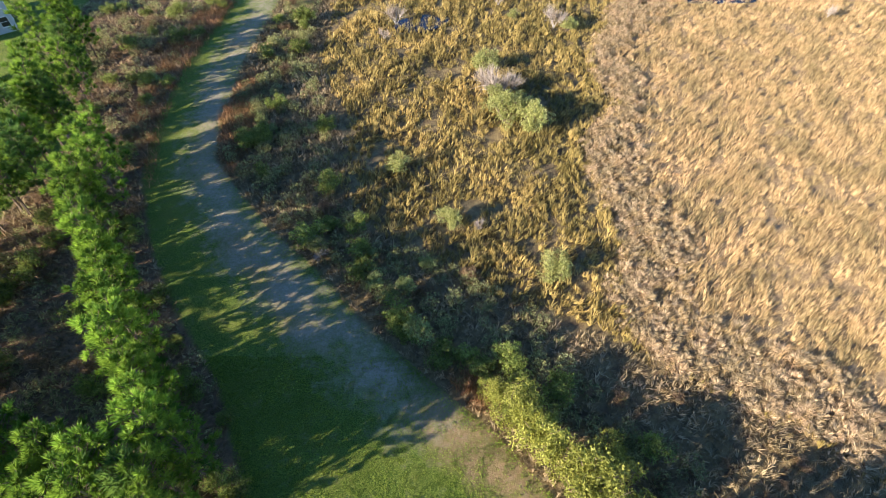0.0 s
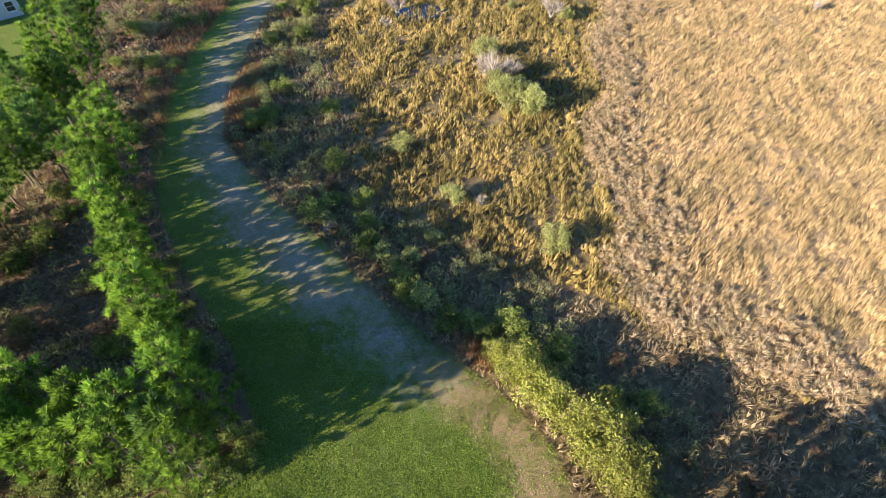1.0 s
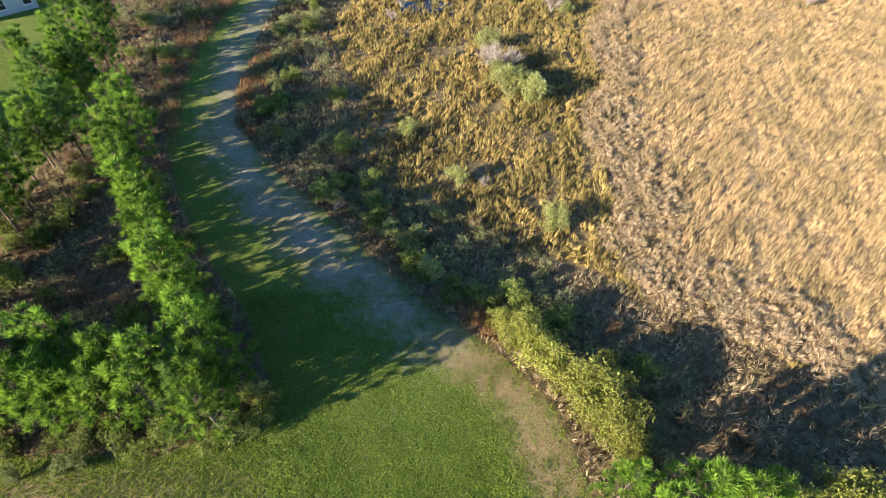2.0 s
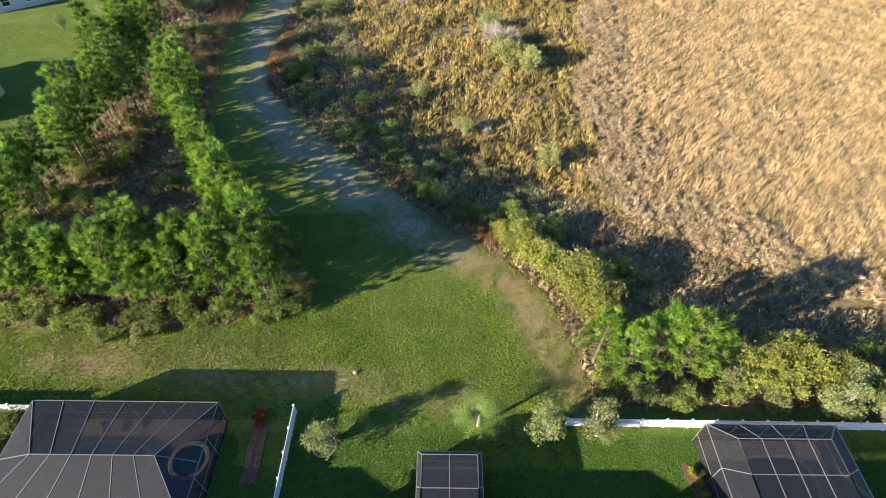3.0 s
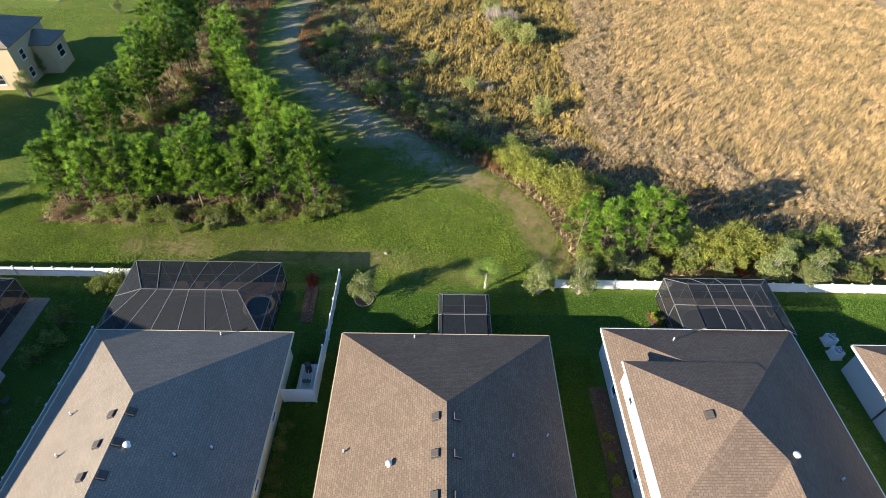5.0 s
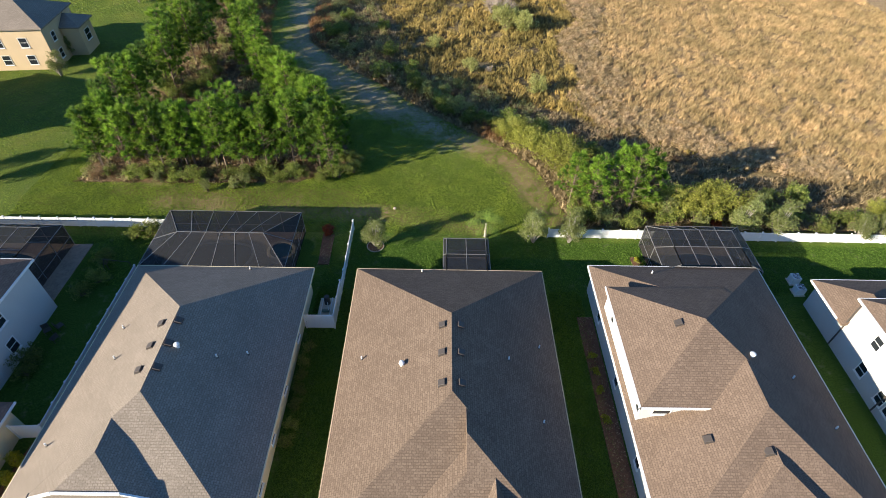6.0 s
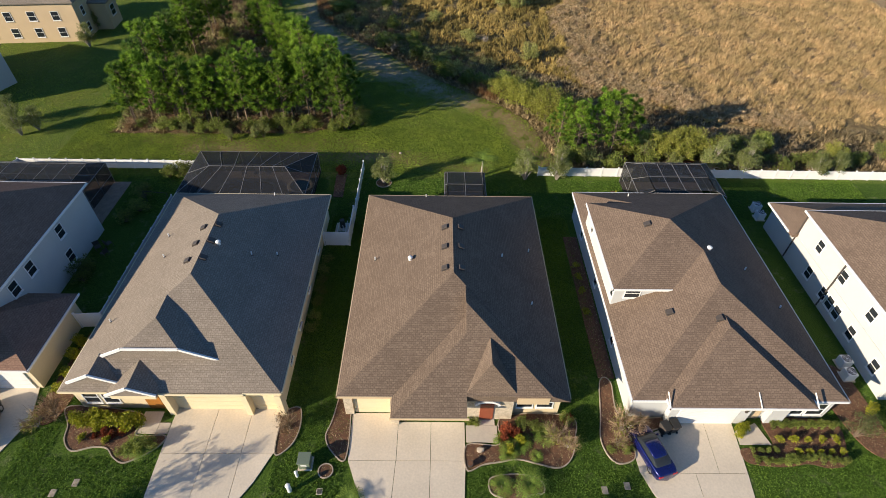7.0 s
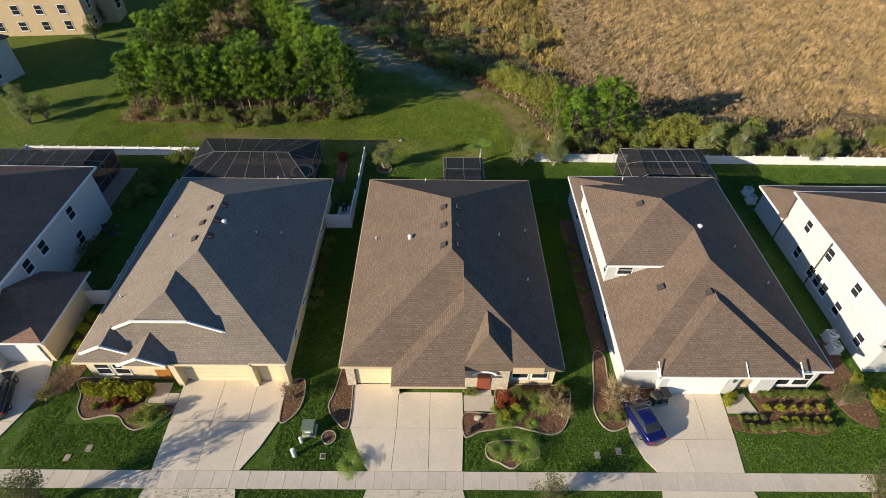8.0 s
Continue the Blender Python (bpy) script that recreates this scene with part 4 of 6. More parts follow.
def house_behind(x, y, turn, w, d, material, roof, label, wing=True, tall=5.5):
    """A two-storey house beyond the pines, its back to the lawn."""
    h = thing("house", x, y, 0, label, "house", "houses beyond the pines")
    ORIGIN[h.name] = Vector()
    walls(h, -w / 2, w / 2, -d / 2, d / 2, tall, material)
    part("roof", hip(-w / 2 - 0.4, w / 2 + 0.4, -d / 2 - 0.4, d / 2 + 0.4, tall + 0.1), roof, h)
    if wing:
        walls(h, w / 2 - 0.5, w / 2 + 2.6, -d / 2 + 5, d / 2 - 0.5, 4.4, material)
        part("roof", hip(w / 2 - 1.5, w / 2 + 3.0, -d / 2 + 4.6, d / 2 - 0.1, 4.5, slopes="NSE"), roof, h)
        window(h, "E", 2.2, w / 2 + 2.6, 1.8, 1.6, 1.6)
    for u in np.arange(-w / 2 + 2, w / 2 - 1, 3.6):
        for z in (0.9, 3.5):
            window(h, "S", u, -d / 2, z, 1.1, 1.35)
    for v in (-d / 4, d / 8):
        for z in (0.9, 3.5):
            window(h, "E", v, w / 2, z, 1.0, 1.3)
    h.matrix_basis = pose(x, y, 0, 0, 0, turn)


house_mid()
house_left()
house_right()
house_far_left()
house_far_right()
house_behind(-70.8, 43.55, 6, 16, 10, STUCCO_TAN, ROOF_GREY, "two-storey tan stucco house with a dark shingle roof behind the lawn", tall=6.2)
house_behind(-74, 22, -18, 15, 10, STUCCO_WHITE, ROOF_BROWN, "two-storey pale stucco house at the lawn's edge", False)
house_behind(-74, 82, 40, 14, 10, STUCCO_WHITE, ROOF_GREY, "two-storey pale house far behind the pines", False)


# ---- pavement, drives and road ----
def slab_set(parent, xs, ys, z0, z1, material, gap=0.012, name="slab"):
    """Concrete slabs on a plan grid, with open joints."""
    for i in range(len(xs) - 1):
        for j in range(len(ys) - 1):
            a, b = sorted((ys[j], ys[j + 1]))
            part(name, box(xs[i] + gap, xs[i + 1] - gap, a + gap, b - gap, z0, z1), material, parent)


def outline_slab(parent, pts, z0, z1, material, name="slab"):
    return part(name, prism(pts, z0, z1), material, parent)


road = part("road", box(-160, 160, -46.5, -39.3, -0.2, 0.0), ASPHALT)
tagged(road, "dark asphalt residential street", "road", kind="structure")
kerb = part("kerb", box(-160, 160, -39.3, -39.0, -0.2, 0.1, 0.03), CONCRETE)
tagged(kerb, "pale concrete kerb along the street", "kerb", kind="structure")

pavement = new("pavement")
tagged(pavement, "pale concrete pavement slabs beside the lawns", "pavement", kind="structure")
unit = bpy.data.meshes.new("slab")
ubm = box(-0.603, 0.603, -0.61, 0.61, -0.12, 0.03, 0.008)
ubm.to_mesh(unit)
ubm.free()
unit.materials.append(WALK_MAT)
for k in range(-40, 40):
    s = new("slab", unit)
    s.parent = pavement
    s.location = (k * 1.22 + 0.3, -35.45, 0)

drive = new("driveway")
tagged(drive, "pale concrete driveway slabs before a double garage", "driveway", kind="structure")
for pts in ([(-6.38, -29.0), (-6.38, -31.63), (-9.75, -31.63), (-9.85, -28.0), (-6.95, -28.0)],
            [(-6.40, -31.66), (-6.55, -34.82), (-8.1, -34.82), (-8.6, -34.2), (-9.1, -33.2), (-9.75, -31.66)],
            [(-6.35, -28.7), (-3.95, -28.7), (-3.95, -31.63), (-6.35, -31.63)], [(-3.92, -28.7), (-1.45, -28.7), (-1.45, -31.63), (-3.92, -31.63)],
            [(-6.37, -31.66), (-3.95, -31.66), (-3.98, -34.82), (-6.52, -34.82)], [(-3.92, -31.66), (-1.45, -31.66), (-1.62, -34.82), (-3.95, -34.82)],
            [(-8.1, -36.08), (-4.9, -36.08), (-4.9, -39.0), (-8.9, -39.0)], [(-4.87, -36.08), (-1.62, -36.08), (-0.8, -39.0), (-4.87, -39.0)]):
    outline_slab(drive, pts, -0.12, 0.035, CONCRETE)
for pts in ([(-1.35, -28.95), (0.95, -28.95), (0.95, -30.25), (-1.35, -30.25)], [(-0.55, -28.4), (0.8, -28.4), (0.8, -28.93), (-0.55, -28.93)]):
    outline_slab(drive, pts, -0.1, 0.05, WALK_MAT)

drive = new("driveway")
tagged(drive, "pale concrete driveway slabs before a three-car garage", "driveway", kind="structure")
for pts in ([(-23.1, -27.7), (-19.98, -27.7), (-19.98, -31.2), (-23.1, -31.2)], [(-19.95, -27.7), (-17.4, -27.7), (-17.4, -31.2), (-19.95, -31.2)], [(-17.37, -27.7), (-14.95, -27.7), (-14.95, -30.2), (-15.1, -31.2), (-17.37, -31.2)],
            [(-23.1, -31.23), (-19.98, -31.23), (-20.0, -34.82), (-23.0, -34.82)], [(-19.95, -31.23), (-17.4, -31.23), (-17.4, -34.82), (-19.98, -34.82)], [(-17.37, -31.23), (-15.15, -31.23), (-16.0, -33.2), (-17.0, -34.82), (-17.37, -34.82)],
            [(-23.0, -36.08), (-20, -36.08), (-20, -39), (-23.6, -39)], [(-19.97, -36.08), (-16.9, -36.08), (-16.2, -39), (-19.97, -39)]):
    outline_slab(drive, pts, -0.12, 0.035, CONCRETE)
for pts in ([(-25.4, -28.0), (-24.0, -28.0), (-24.0, -29.75), (-25.5, -29.75)], [(-23.97, -28.9), (-23.15, -28.9), (-23.15, -29.75), (-23.97, -29.75)]):
    outline_slab(drive, pts, -0.1, 0.05, WALK_MAT)

drive = new("driveway")
tagged(drive, "pale concrete driveway with a curved edge", "driveway", kind="structure")
for pts in ([(14.3, -28.4), (16.5, -28.4), (16.3, -32.4), (10.75, -32.4), (10.7, -31.2), (11.3, -29.9), (13.0, -29.2), (14.2, -29.0)], [(16.53, -28.4), (18.65, -28.4), (18.3, -32.4), (16.33, -32.4)],
            [(10.78, -32.43), (14.6, -32.43), (14.6, -34.82), (11.95, -34.82), (11.3, -33.9)], [(14.63, -32.43), (18.3, -32.43), (18.0, -34.82), (14.63, -34.82)],
            [(11.9, -36.08), (18.1, -36.08), (18.8, -39), (11.2, -39)]):
    outline_slab(drive, pts, -0.12, 0.035, CONCRETE)
for pts in ([(18.7, -29.2), (20.4, -28.6), (20.9, -30.3), (18.6, -30.3)],):
    outline_slab(drive, pts, -0.1, 0.05, WALK_MAT)

drive = new("driveway")
tagged(drive, "pale concrete driveway with a dark car", "driveway", kind="structure")
for pts in ([(-39.8, -26.0), (-34.4, -26.0), (-33.6, -28.7), (-34.4, -31.3), (-39.8, -31.3)], [(-39.8, -31.33), (-34.42, -31.33), (-35.6, -34.82), (-40, -34.82)], [(-40, -36.08), (-35.6, -36.08), (-35, -39), (-40.6, -39)]):
    outline_slab(drive, pts, -0.12, 0.035, CONCRETE)


# ---- planting beds ----
def bed(points, label, edging=True, smooth=True, z=0.05):
    pts = curve_points(points, 6) if smooth else points
    ob = thing("planting_bed", sum(p[0] for p in pts) / len(pts), sum(p[1] for p in pts) / len(pts), 0, label, "planting bed", "planting beds")
    part("mulch", prism(pts, -0.08, z), MULCH, ob, "red-brown bark mulch")
    if edging:
        bm = bmesh.new()
        for a, b in zip(pts, pts[1:] + pts[:1]):
            beam((a[0], a[1], 0.03), (b[0], b[1], 0.03), 0.075, 0.13, bm)
        part("edging", bm, EDGING, ob, "pale concrete edging")
    r = np.random.RandomState(len(pts))
    xs, ys = np.array([p[0] for p in pts]), np.array([p[1] for p in pts])
    x, y = scatter(pts, int(240 * (np.ptp(xs) * np.ptp(ys)) / 6), 9, xs.min(), xs.max(), ys.min(), ys.max())
    v, f = blades(np.stack([x, y, np.full(len(x), z)], 1), 0.14, 0.05, 1.3, 0.02, 4)
    chips = mesh_part("bark_litter", v, f, BRUSH, ob)
    chips["kind"] = "stuff"
    return ob


bed([(-31.2, -27.6), (-30.6, -29.2), (-30.3, -30.3), (-29.4, -31.1), (-28.0, -30.8), (-27.0, -30.9), (-26.2, -31.6), (-25.2, -31.9), (-23.6, -30.9), (-23.2, -29.9), (-25.4, -29.85), (-25.6, -28.2)], "curved mulch bed with pale edging before the cream house")
bed([(-10.9, -26.0), (-11.3, -28.6), (-11.6, -29.9), (-11.0, -31.0), (-9.95, -31.6), (-9.95, -28.5), (-10.3, -26.2)], "narrow curved mulch bed beside a drive")
bed([(-1.35, -32.3), (-0.2, -31.9), (1.0, -31.7), (2.3, -31.5), (3.6, -31.8), (5.1, -32.1), (6.1, -31.4), (6.6, -30.0), (6.6, -28.2), (2.4, -28.0), (1.1, -28.6), (1.05, -30.4), (-1.3, -30.45)], "curved mulch bed with shrubs below the front windows")
bed([(0.2, -32.9), (0.2, -33.8), (1.0, -34.2), (1.9, -34.6), (2.8, -34.0), (3.8, -33.8), (3.7, -33.0), (2.6, -32.6), (1.3, -32.6)], "small island bed in the front lawn")
bed([(9.5, -25.0), (8.9, -28.0), (8.5, -30.2), (9.2, -31.7), (10.6, -31.4), (11.0, -29.9), (12.6, -29.2), (13.9, -28.9), (13.9, -28.2), (10.4, -28.1), (10.3, -25.2)], "mulch bed under bare shrubs beside a drive")
bed([(18.6, -30.6), (18.65, -31.6), (20.2, -31.9), (21.6, -31.9), (23.0, -31.7), (24.4, -32.0), (25.8, -31.7), (26.2, -30.8), (26.6, -28.6), (24.0, -28.15), (21.1, -28.15), (20.95, -30.4)], "mulch bed with clipped hedges and round shrubs", False)
bed([(-15.0, -28.2), (-13.9, -27.6), (-13.6, -29.2), (-14.0, -30.6), (-15.0, -31.2)], "small mulch bed at a garage corner")
bed([(26.9, -24.0), (29.6, -24.0), (29.8, -30.8), (28.2, -31.0), (27.2, -28.8)], "mulch bed between two houses", False)
bed([(-32.9, -20.5), (-31.4, -20.5), (-31.6, -28.2), (-33.4, -28.2)], "shrub bed beside the house wall", False)
bed([(9.3, -8), (10.7, -8), (10.7, -24.8), (9.4, -24.8)], "narrow mulch strip along a white wall", False, False)
bed([(16.1, -0.2), (16.9, -0.5), (17.4, -1.9), (17.6, -4.0), (16.9, -4.0), (16.4, -2.4)], "curved mulch bed beside a screened pool", False)
bed([(-15.5, 2.6), (-14.3, 2.6), (-14.2, -1.8), (-15.3, -1.8)], "long bare mulch bed in the back lawn", False, False)
for x, y, r, lab in ((-9.85, 0.95, 0.85, "round mulch ring round a small tree"), (-11.2, -32.4, 0.5, "round edged mulch ring in the lawn")):
    bed([(x + r * math.cos(a), y + r * math.sin(a)) for a in np.arange(0, 6.28, 0.63)], lab)


# ---- fences ----
def ribbed(n, z0, z1, gap):
    """One moulded sheet of upright boards with sunk joints, front and back."""
    bm = bmesh.new()
    line_ = []
    for k in range(n):
        a, b = -0.86 + 1.72 * k / n, -0.86 + 1.72 * (k + 1) / n
        line_ += [(a + gap / 2, 0.022), (b - gap / 2, 0.022), (b - gap / 2, 0.004), (b + gap / 2, 0.004)]
    ring_ = line_ + [(x, -y) for x, y in line_[::-1]]
    low = [bm.verts.new((x, y, z0)) for x, y in ring_]
    high = [bm.verts.new((x, y, z1)) for x, y in ring_]
    m = len(ring_)
    for k in range(m):
        bm.faces.new((low[k], low[(k + 1) % m], high[(k + 1) % m], high[k]))
    h = m // 2
    for k in range(h - 1):
        bm.faces.new((high[k], high[k + 1], high[m - 2 - k], high[m - 1 - k]))
    bmesh.ops.recalc_face_normals(bm, faces=bm.faces)
    return bm


def fence_panel_meshes():
    bm = ribbed(11, 0.12, 1.75, 0.012)
    me = bpy.data.meshes.new("panel")
    bm.to_mesh(me)
    bm.free()
    me.materials.append(VINYL)
    bm = box(-0.86, 0.86, -0.03, 0.03, 0, 0.09, 0.008)
    rail = bpy.data.meshes.new("rail")
    bm.to_mesh(rail)
    bm.free()
    rail.materials.append(VINYL)
    bm = box(-0.064, 0.064, -0.064, 0.064, -0.1, 1.83, 0.008)
    post = bpy.data.meshes.new("post")
    bm.to_mesh(post)
    bm.free()
    post.materials.append(VINYL)
    bm = box(-0.085, 0.085, -0.085, 0.085, 1.83, 1.86)
    bmesh.ops.create_cone(bm, cap_ends=True, segments=4, radius1=0.1, radius2=0.005, depth=0.07, matrix=Matrix.Translation((0, 0, 1.9)) @ Matrix.Rotation(0.785, 4, "Z"))
    cap = bpy.data.meshes.new("cap")
    bm.to_mesh(cap)
    bm.free()
    cap.materials.append(VINYL)
    return me, rail, post, cap


PANEL, RAIL, POST, CAP = fence_panel_meshes()


def picket_meshes():
    bm = ribbed(13, 0.06, 1.2, 0.03)
    me = bpy.data.meshes.new("panel")
    bm.to_mesh(me)
    bm.free()
    me.materials.append(VINYL)
    bm = box(-0.064, 0.064, -0.064, 0.064, -0.1, 1.27, 0.008)
    post = bpy.data.meshes.new("post")
    bm.to_mesh(post)
    bm.free()
    post.materials.append(VINYL)
    bm = box(-0.085, 0.085, -0.085, 0.085, 1.27, 1.32, 0.01)
    cap = bpy.data.meshes.new("cap")
    bm.to_mesh(cap)
    bm.free()
    cap.materials.append(VINYL)
    return me, post, cap


PICKETS, LOW_POST, LOW_CAP = picket_meshes()


def fence(points, label, low=False):
    ob = thing("fence", points[0][0], points[0][1], 0, label, "fence", "white vinyl fences")
    o = Vector((points[0][0], points[0][1], 0))

    def put(name, me, x, y, z, a, sx=1.0, parent=None):
        c = new(name, me)
        c.parent = parent or ob
        c.matrix_basis = (pose(x - o.x, y - o.y, z, 0, 0, a) @ Matrix.Diagonal((sx, 1, 1, 1))) if parent is None else Matrix()
        return c

    for (ax, ay), (bx, by) in zip(points[:-1], points[1:]):
        d = math.hypot(bx - ax, by - ay)
        n = max(1, round(d / 1.86))
        a = math.degrees(math.atan2(by - ay, bx - ax))
        for k in range(n + 1):
            t = k / n
            p = put("post", LOW_POST if low else POST, ax + (bx - ax) * t, ay + (by - ay) * t, 0, a)
            put("cap", LOW_CAP if low else CAP, 0, 0, 0, 0, parent=p)
            if k < n:
                t = (k + 0.5) / n
                s = d / n / 1.86
                q = put("panel", PICKETS if low else PANEL, ax + (bx - ax) * t, ay + (by - ay) * t, 0, a, s)
                for z in ((0.2, 1.0) if low else (0.06, 1.72)):
                    r = put("rail", RAIL, ax + (bx - ax) * t, ay + (by - ay) * t, z, a, s)


fence([(-31.8, -20.0), (-31.8, -4.0)], "white vinyl privacy fence between two gardens")
fence([(-31.8, -3.9), (-31.8, 3.3), (-52.5, 3.3)], "low white vinyl picket fence round a back garden", True)
fence([(-31.8, -20.0), (-34.0, -20.1)], "short white vinyl fence joining a house wall")
fence([(-14.9, -9.6), (-12.4, -9.6), (-12.4, -5.5)], "white vinyl privacy fence round pool equipment")
fence([(-12.4, -5.4), (-12.4, 3.5)], "low white vinyl picket fence in the back lawn", True)
fence([(8.1, 2.7), (62, 2.5)], "long low white vinyl fence along the marsh edge", True)
fence([(-52.5, 3.3), (-57, -8)], "low white vinyl fence at a garden corner", True)


# ---- screened pool enclosures ----
def cage(x0, x1, y0, y1, eave, top, inset, bays, label, sides="NEW", beam_mat=None, floor=True):
    beam_mat = beam_mat or PALE_BEAM
    ob = thing("pool_enclosure", (x0 + x1) / 2, (y0 + y1) / 2, 0, label, "pool enclosure", "screened enclosures")
    ix0 = x0 + (inset if "W" in sides else 0)
    ix1 = x1 - (inset if "E" in sides else 0)
    iy1 = y1 - inset
    w = 0.05
    xs = np.linspace(ix0, ix1, bays + 1)
    bars = []
    for k, x in enumerate(xs):
        bars.append(((x, y0, top), (x, iy1, top)))
        xe = x0 + (x1 - x0) * k / bays
        bars.append(((x, iy1, top), (xe, y1, eave)))
        bars.append(((xe, y1, eave), (xe, y1, 0)))
    bars += [((ix0, iy1, top), (ix1, iy1, top)), ((x0, y1, eave), (x1, y1, eave)), ((x0, y0, eave), (x0, y1, eave)), ((x1, y0, eave), (x1, y1, eave)), ((x0, y1, 1.0), (x1, y1, 1.0))]
    for xe, xi in ((x0, ix0), (x1, ix1)):
        n = max(2, int((y1 - y0) / 2.4))
        for k in range(n):
            ye = y0 + (y1 - y0) * k / n
            yi = y0 + (iy1 - y0) * k / n
            bars.append(((xe, ye, 0), (xe, ye, eave)))
            if xe != xi:
                bars.append(((xe, ye, eave), (xi, yi, top)))
        bars.append(((xe, y0, 1.0), (xe, y1, 1.0)))
        bars.append(((xi, y0, top), (xi, iy1, top)))
    ym = (y0 + iy1) / 2
    bars.append(((ix0, ym, top), (ix1, ym, top)))
    for a, b in bars:
        if (Vector(a) - Vector(b)).length > 0.05:
            part("beam", beam(a, b, w), beam_mat, ob)

    def sheet(*pts):
        mesh_part("screen_panel", pts, [tuple(range(len(pts)))], SCREEN, ob, "dark insect screen")

    for k in range(bays):
        a, b = xs[k], xs[k + 1]
        ea, eb = x0 + (x1 - x0) * k / bays, x0 + (x1 - x0) * (k + 1) / bays
        sheet((a, y0, top), (b, y0, top), (b, iy1, top), (a, iy1, top))
        sheet((a, iy1, top), (b, iy1, top), (eb, y1, eave), (ea, y1, eave))
        sheet((ea, y1, 0), (eb, y1, 0), (eb, y1, eave), (ea, y1, eave))
    for xe, xi in ((x0, ix0), (x1, ix1)):
        sheet((xe, y0, 0), (xe, y1, 0), (xe, y1, eave), (xe, y0, eave))
        if xe != xi:
            sheet((xe, y0, eave), (xe, y1, eave), (xi, iy1, top), (xi, y0, top))
    return ob


def hip_cage(x0, x1, y0, y1, eave, top, inset, bays, label):
    """An enclosure under a hipped screen roof with its ridge midway between house and garden."""
    ob = thing("pool_enclosure", (x0 + x1) / 2, (y0 + y1) / 2, 0, label, "pool enclosure", "screened enclosures")
    ym, a0, a1 = (y0 + y1) / 2 - 0.3, x0 + inset, x1 - inset
    bars = [((a0, ym, top), (a1, ym, top))]
    for a, b in ((x0, a0), (x1, a1)):
        bars += [((a, y0, eave), (b, ym, top)), ((a, y1, eave), (b, ym, top)), ((a, y0, eave), (a, y1, eave)), ((a, y0, 1.0), (a, y1, 1.0))]
        bars += [((a, y0 + (y1 - y0) * k / 3, 0), (a, y0 + (y1 - y0) * k / 3, eave)) for k in range(3)]
        bars += [((a, ym, eave), (b, ym, top))]
    bars += [((x0, y0, eave), (x1, y0, eave)), ((x0, y1, eave), (x1, y1, eave)), ((x0, y1, 1.0), (x1, y1, 1.0))]
    faces_ = []
    for k in range(bays + 1):
        e, i = x0 + (x1 - x0) * k / bays, a0 + (a1 - a0) * k / bays
        bars.append(((e, y1, 0), (e, y1, eave)))
        if 0 < k < bays:
            bars += [((i, ym, top), (e, y1, eave)), ((i, ym, top), (e, y0, eave))]
        if k:
            faces_ += [[(pe, y1, eave), (e, y1, eave), (i, ym, top), (pi_, ym, top)], [(pe, y0, eave), (e, y0, eave), (i, ym, top), (pi_, ym, top)], [(pe, y1, 0), (e, y1, 0), (e, y1, eave), (pe, y1, eave)]]
        pe, pi_ = e, i
    for a, b in ((x0, a0), (x1, a1)):
        faces_ += [[(a, y0, eave), (a, y1, eave), (b, ym, top)], [(a, y0, 0), (a, y1, 0), (a, y1, eave), (a, y0, eave)]]
    for a, b in bars:
        part("beam", beam(a, b, 0.05), PALE_BEAM, ob)
    for pts in faces_:
        mesh_part("screen_panel", pts, [tuple(range(len(pts)))], SCREEN, ob, "dark insect screen")
    return ob


def deck(x0, x1, y0, y1, label, pool=None):
    ob = thing("patio", (x0 + x1) / 2, (y0 + y1) / 2, 0, label, "patio", "pool patios")
    part("paving", box(x0, x1, y0, y1, -0.1, 0.06), PAVER, ob)
    if pool:
        part("coping", prism(curve_points([(px * 1.0, py) for px, py in pool], 6), 0.0, 0.085), EDGING, ob)
        cx, cy = sum(p[0] for p in pool) / len(pool), sum(p[1] for p in pool) / len(pool)
        part("water", prism(curve_points([(cx + (px - cx) * 0.9, cy + (py - cy) * 0.88) for px, py in pool], 6), 0.0, 0.095), POOL, ob, "dark blue-green pool water")
    return ob


hip_cage(-30.7, -17.4, -5.05, 2.9, 2.75, 3.75, 2.6, 6, "large dark screened pool enclosure behind the cream house")
deck(-30.6, -17.5, -5.2, 2.85, "brown paver pool deck under dark screens", [(-28.5, -3.0), (-28.0, 0.6), (-24.5, 1.2), (-22.0, 0.2), (-22.5, -2.6), (-25.5, -3.4)])
cage(-2.9, 1.45, -5.1, -0.45, 2.6, 2.85, 0.3, 2, "small dark screened porch behind the middle house", beam_mat=PALE_BEAM)
deck(-2.85, 1.4, -5.4, -0.5, "brown paver porch floor under dark screens")
cage(17.5, 26.7, -4.5, 1.7, 2.7, 3.5, 1.4, 4, "dark screened pool enclosure behind the white house")
deck(17.6, 26.6, -4.8, 1.65, "brown paver pool deck under dark screens", [(19.5, -2.8), (19.3, -0.2), (22, 0.6), (25, 0.2), (25.2, -2.6), (22, -3.2)])
cage(-55, -40.5, -6.9, 0.6, 2.6, 3.3, 1.2, 6, "dark screened pool enclosure behind the neighbouring house")
deck(-54.9, -38.6, -7.4, 0.55, "brown paver pool deck beside a house", [(-52, -4.5), (-52, -1.4), (-47, -0.7), (-43, -1.4), (-43, -4.4), (-47, -5.2)])
spa = thing("spa_tub", -19.1, -0.4, 0, "round raised spa tub with dark water", "spa tub")
sbm = bmesh.new()
ring = [(1.45, 0.05), (1.45, 0.55), (1.38, 0.6), (1.15, 0.6), (1.1, 0.55), (1.1, 0.2)]
